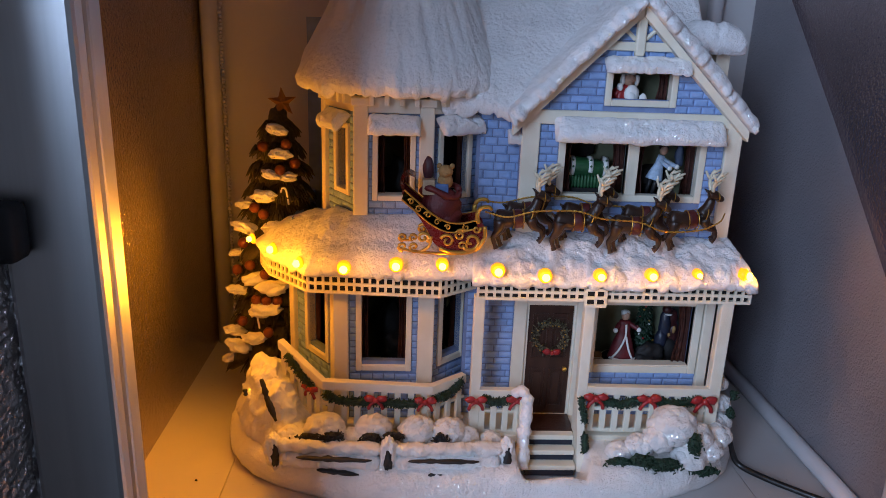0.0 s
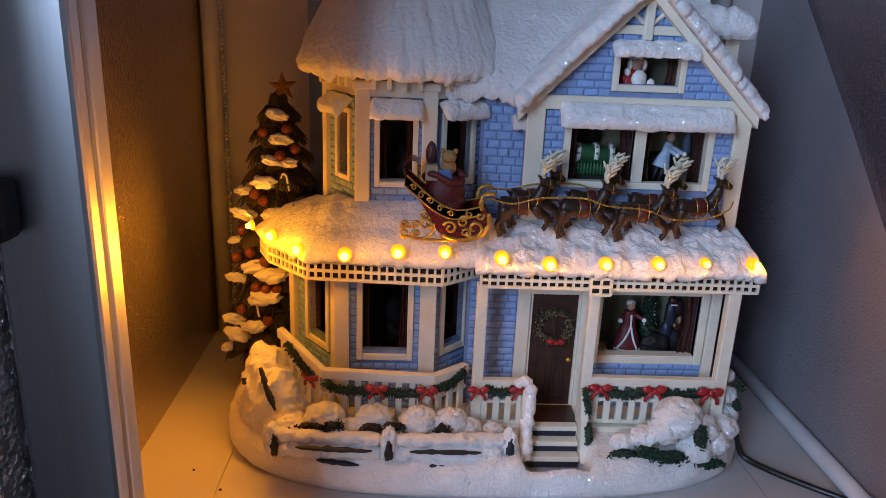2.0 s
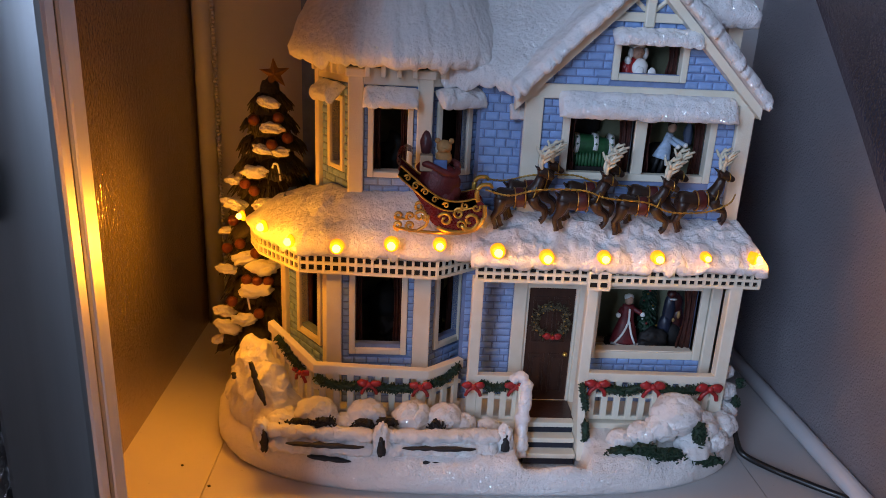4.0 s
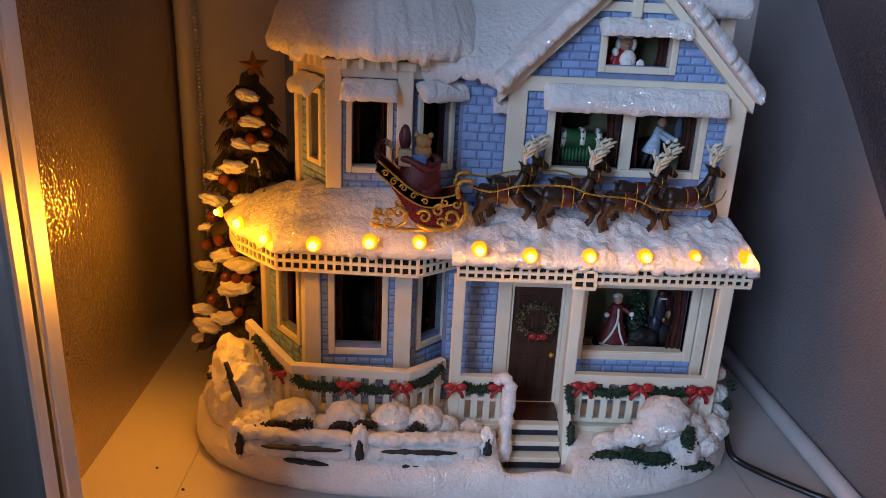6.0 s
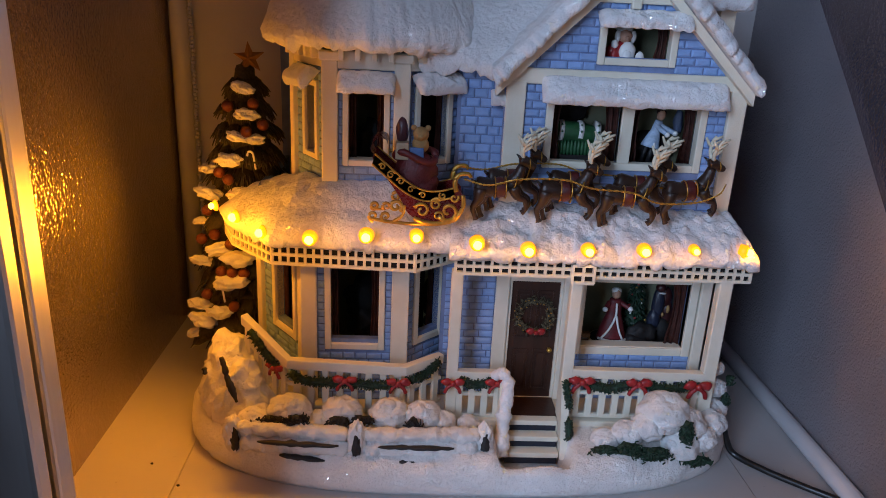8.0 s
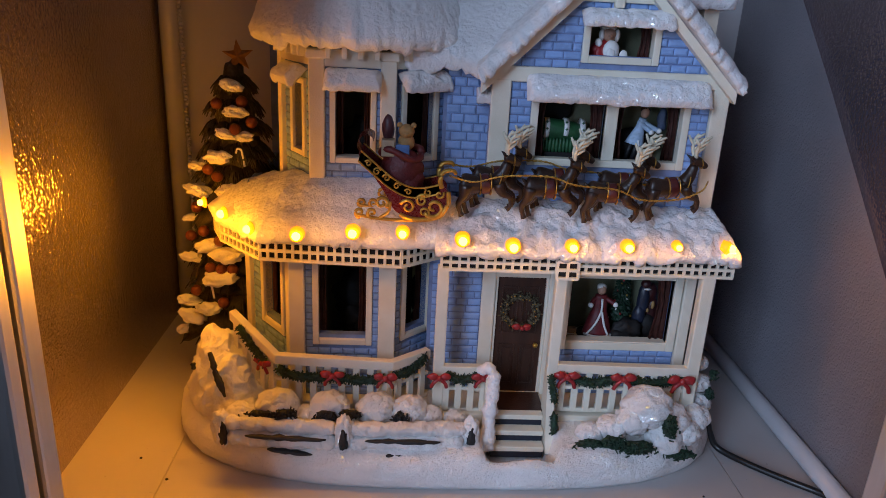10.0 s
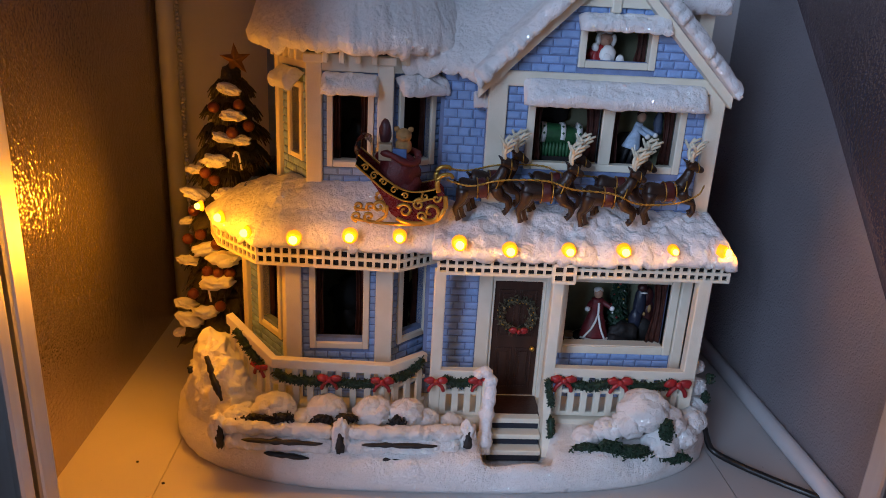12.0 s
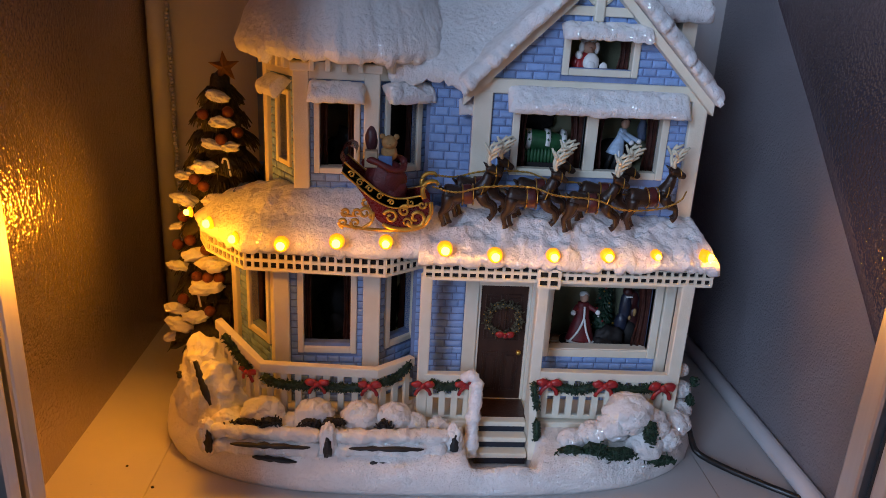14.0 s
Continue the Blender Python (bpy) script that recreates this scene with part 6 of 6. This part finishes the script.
for k in range(9):
    zz, rr = 0.0680 + 0.0047 * k, 0.0098 * (1 - k / 10.5)
    lump(bm, (0.1665, 0.4360, zz), (rr * 0.8, rr * 0.7, 0.0034), 0.3, 2.6, 2, seed=k)
    for i in range(26):
        a = rp.uniform(0, math.tau)
        o = Vector((0.1665 + rr * 0.6 * math.cos(a), 0.4360 + rr * 0.6 * math.sin(a), zz + rp.uniform(-0.001, 0.002)))
        tube(bm, [o, o + Vector((math.cos(a) * 0.0032, math.sin(a) * 0.0032, -0.0022))], 0.0006, 4)
small_fir = thing("indoor_tree", (0.1665, 0.4360, 0.0610), "small dark dressed fir behind the lower window", "christmas tree")
part("crown", bm, GREEN, small_fir)
for k in range(14):
    zz = 0.0690 + 0.0026 * k
    rr = 0.0098 * (1 - (zz - 0.068) / 0.047)
    a = -1.6 + 1.3 * math.sin(k * 2.4)
    bm = bmesh.new()
    lump(bm, (0.1665 + rr * math.cos(a), 0.4360 + rr * math.sin(a), zz), 0.0009, 0, 1, 1)
    part("bauble", bm, (GOLD, RED, WHITE)[k % 3], small_fir)
for x, z, m, lab in ((0.1560, 0.0650, RED, "small red and white striped parcel"), (0.1310, 0.0655, PARCEL, "small tan parcel on the doll room's floor")):
    box_thing = thing("parcel", (x, 0.4270, 0.0610), lab, "parcel")
    bm = bmesh.new()
    box(bm, x - 0.0028, x + 0.0028, 0.4245, 0.4295, 0.0609, z + 0.0030, 0.0003)
    part("box", bm, m, box_thing, smooth=False)
    bm = bmesh.new()
    box(bm, x - 0.0031, x + 0.0031, 0.4242, 0.4298, z - 0.0010, z, 0.0001)
    part("ribbon", bm, WHITE, box_thing, smooth=False)
doll("stooping_doll", (0.1800, 0.4300, 0.0610), [((0.0, 0, 0.0290), (0.0042, 0.0040, 0.0130), 0, 1), ((-0.0020, -0.001, 0.0170), (0.0046, 0.0040, 0.0090), 0, 2), ((0.0050, 0.0020, 0.0330), (0.0050, 0.0036, 0.0085), 1, 3), ((0.0075, 0.0020, 0.0220), (0.0044, 0.0036, 0.0100), 1, 4), ((0.0004, -0.0006, 0.0415), (0.0036, 0.0034, 0.0032), 1, 5), ((0.0008, -0.0036, 0.0385), (0.0026, 0.0010, 0.0007), 2, 6), ((0.0064, -0.0030, 0.0265), (0.0013, 0.0012, 0.0030), 3, 7), ((0.0030, -0.0032, 0.0225), (0.0010, 0.0010, 0.0016), 3, 8), ((0.0040, 0.0, 0.0090), (0.0080, 0.0050, 0.0095), 4, 9)],
     (mat("coat_navy", (0.020, 0.024, 0.045), 0.4, 0, 0.4, 200, 900, 0.0003), mat("coat_maroon", (0.060, 0.014, 0.014), 0.4, 0, 0.4, 200, 900, 0.0003), WHITE, BEAR, DARK), "plain stooping figurine in a navy coat behind the lower window", "figurine")
bm = bmesh.new()
lump(bm, (0.1690, 0.4240, 0.0700), (0.0105, 0.0055, 0.0080), 0.25, 2.2, 3)
lump(bm, (0.1630, 0.4225, 0.0655), (0.0100, 0.0055, 0.0050), 0.2, 2.2, 3)
tagged(part("dark_furniture", bm, DARK), "low dark piece of furniture behind the lower window", "furniture")

# the rooms behind the upper windows
bed = thing("doll_bed", (0.108, 0.425, 0.19), "green and white doll bed behind the upper window", "bed")
bm = bmesh.new()
tubev(bm, [(0.0940 + 0.0040 * k, 0.426, 0.2085 - 0.0004 * k) for k in range(8)], [0.0056, 0.0068, 0.0070, 0.0070, 0.0070, 0.0068, 0.0062, 0.0050], 16)
part("cover", bm, BED_GREEN, bed)
for x in (0.0985, 0.1108, 0.1215):
    bm = bmesh.new()
    tubev(bm, [(x - 0.0015, 0.426, 0.2080), (x + 0.0015, 0.426, 0.2078)], [0.0073, 0.0073 if x < 0.12 else 0.0066], 16)
    stripe = part("white_stripe", bm, WHITE, bed, "white patterned stripe")
    for a in (0.15, 0.75):
        bm = bmesh.new()
        o = Vector((x, 0.426 - 0.0074 * math.cos(a), 0.2080 + 0.0074 * math.sin(a)))
        lump(bm, o, (0.0011, 0.0004, 0.0004), 0, 1, 1)
        lump(bm, o, (0.0004, 0.0005, 0.0011), 0, 1, 1)
        part("cross", bm, BED_GREEN, stripe, "dark stitched cross")
bm = bmesh.new()
for k in range(13):
    lump(bm, (0.0945 + 0.0022 * k, 0.4195, 0.1985), (0.0013, 0.0014, 0.0050), 0.1, 2, 2)
part("valance", bm, BED_GREEN, bed, "pleated green valance", kind="stuff")
bm = bmesh.new()
box(bm, 0.0905, 0.1235, 0.4180, 0.4330, 0.1550, 0.1945)
part("bed_frame", bm, DARK, bed, smooth=False)
bm = bmesh.new()
lump(bm, (0.1050, 0.4385, 0.2200), (0.0125, 0.0026, 0.0080), 0.16, 2.4, 3)
part("headboard", bm, DARK, bed, "black carved headboard")
bm = bmesh.new()
box(bm, 0.0870, 0.1985, 0.4440, 0.4465, 0.1560, 0.2480)
part("inner_wall", bm, ROOM_WALL, house, "pale yellow-green wall of the upper doll room", smooth=False)
bm = bmesh.new()
lump(bm, (0.1560, 0.4320, 0.1985), (0.0180, 0.0060, 0.0095), 0.22, 2.2, 3)
tagged(part("dark_furniture", bm, DARK), "low dark piece of furniture behind the upper window", "furniture")
bm = bmesh.new()
lump(bm, (0.1735, 0.4270, 0.2160), (0.0028, 0.0026, 0.0085), 0.25, 2.0, 3)
tagged(part("hanging_stocking", bm, mat("stocking_blue", (0.09, 0.12, 0.20), 0.6, 0, 0.4, 200, 900, 0.0003)), "dark blue stocking hanging behind the upper window", "stocking")
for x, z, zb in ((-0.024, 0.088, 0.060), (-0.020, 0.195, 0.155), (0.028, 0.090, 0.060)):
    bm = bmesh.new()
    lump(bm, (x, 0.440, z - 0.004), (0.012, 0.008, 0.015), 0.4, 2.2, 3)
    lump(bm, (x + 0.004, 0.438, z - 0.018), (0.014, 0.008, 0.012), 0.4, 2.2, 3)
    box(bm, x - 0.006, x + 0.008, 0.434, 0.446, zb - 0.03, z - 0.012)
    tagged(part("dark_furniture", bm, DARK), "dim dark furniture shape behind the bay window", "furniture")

# ---- cable ----
bm = bmesh.new()
tube(bm, smooth_line([(0.2110, 0.395, 0.0240), (0.2190, 0.386, 0.0230), (0.2235, 0.384, 0.0120), (0.2290, 0.381, 0.0030), (0.2420, 0.366, 0.0020), (0.2600, 0.349, 0.0022), (0.2800, 0.330, 0.0030), (0.2870, 0.300, 0.0090), (0.2880, 0.262, 0.0090)], 8), 0.0022, 10)
cable = thing("power_cable", (0.22, 0.386, 0.0), "thin black power cable leaving the snowy base", "cable")
part("cable", bm, CORD, cable)

# ---- specks on the board ----
for x, y, r in ((-0.1500, 0.3630, 0.0009), (-0.1275, 0.3420, 0.0010), (0.2010, 0.3330, 0.0007)):
    bm = bmesh.new()
    lump(bm, (x, y, r * 0.5), (r, r * 0.8, r * 0.7), 0.3, 2, 2)
    tagged(part("crumb", bm, BLACK), "tiny dark crumb lying on the white board", "crumb", "crumbs on the board")
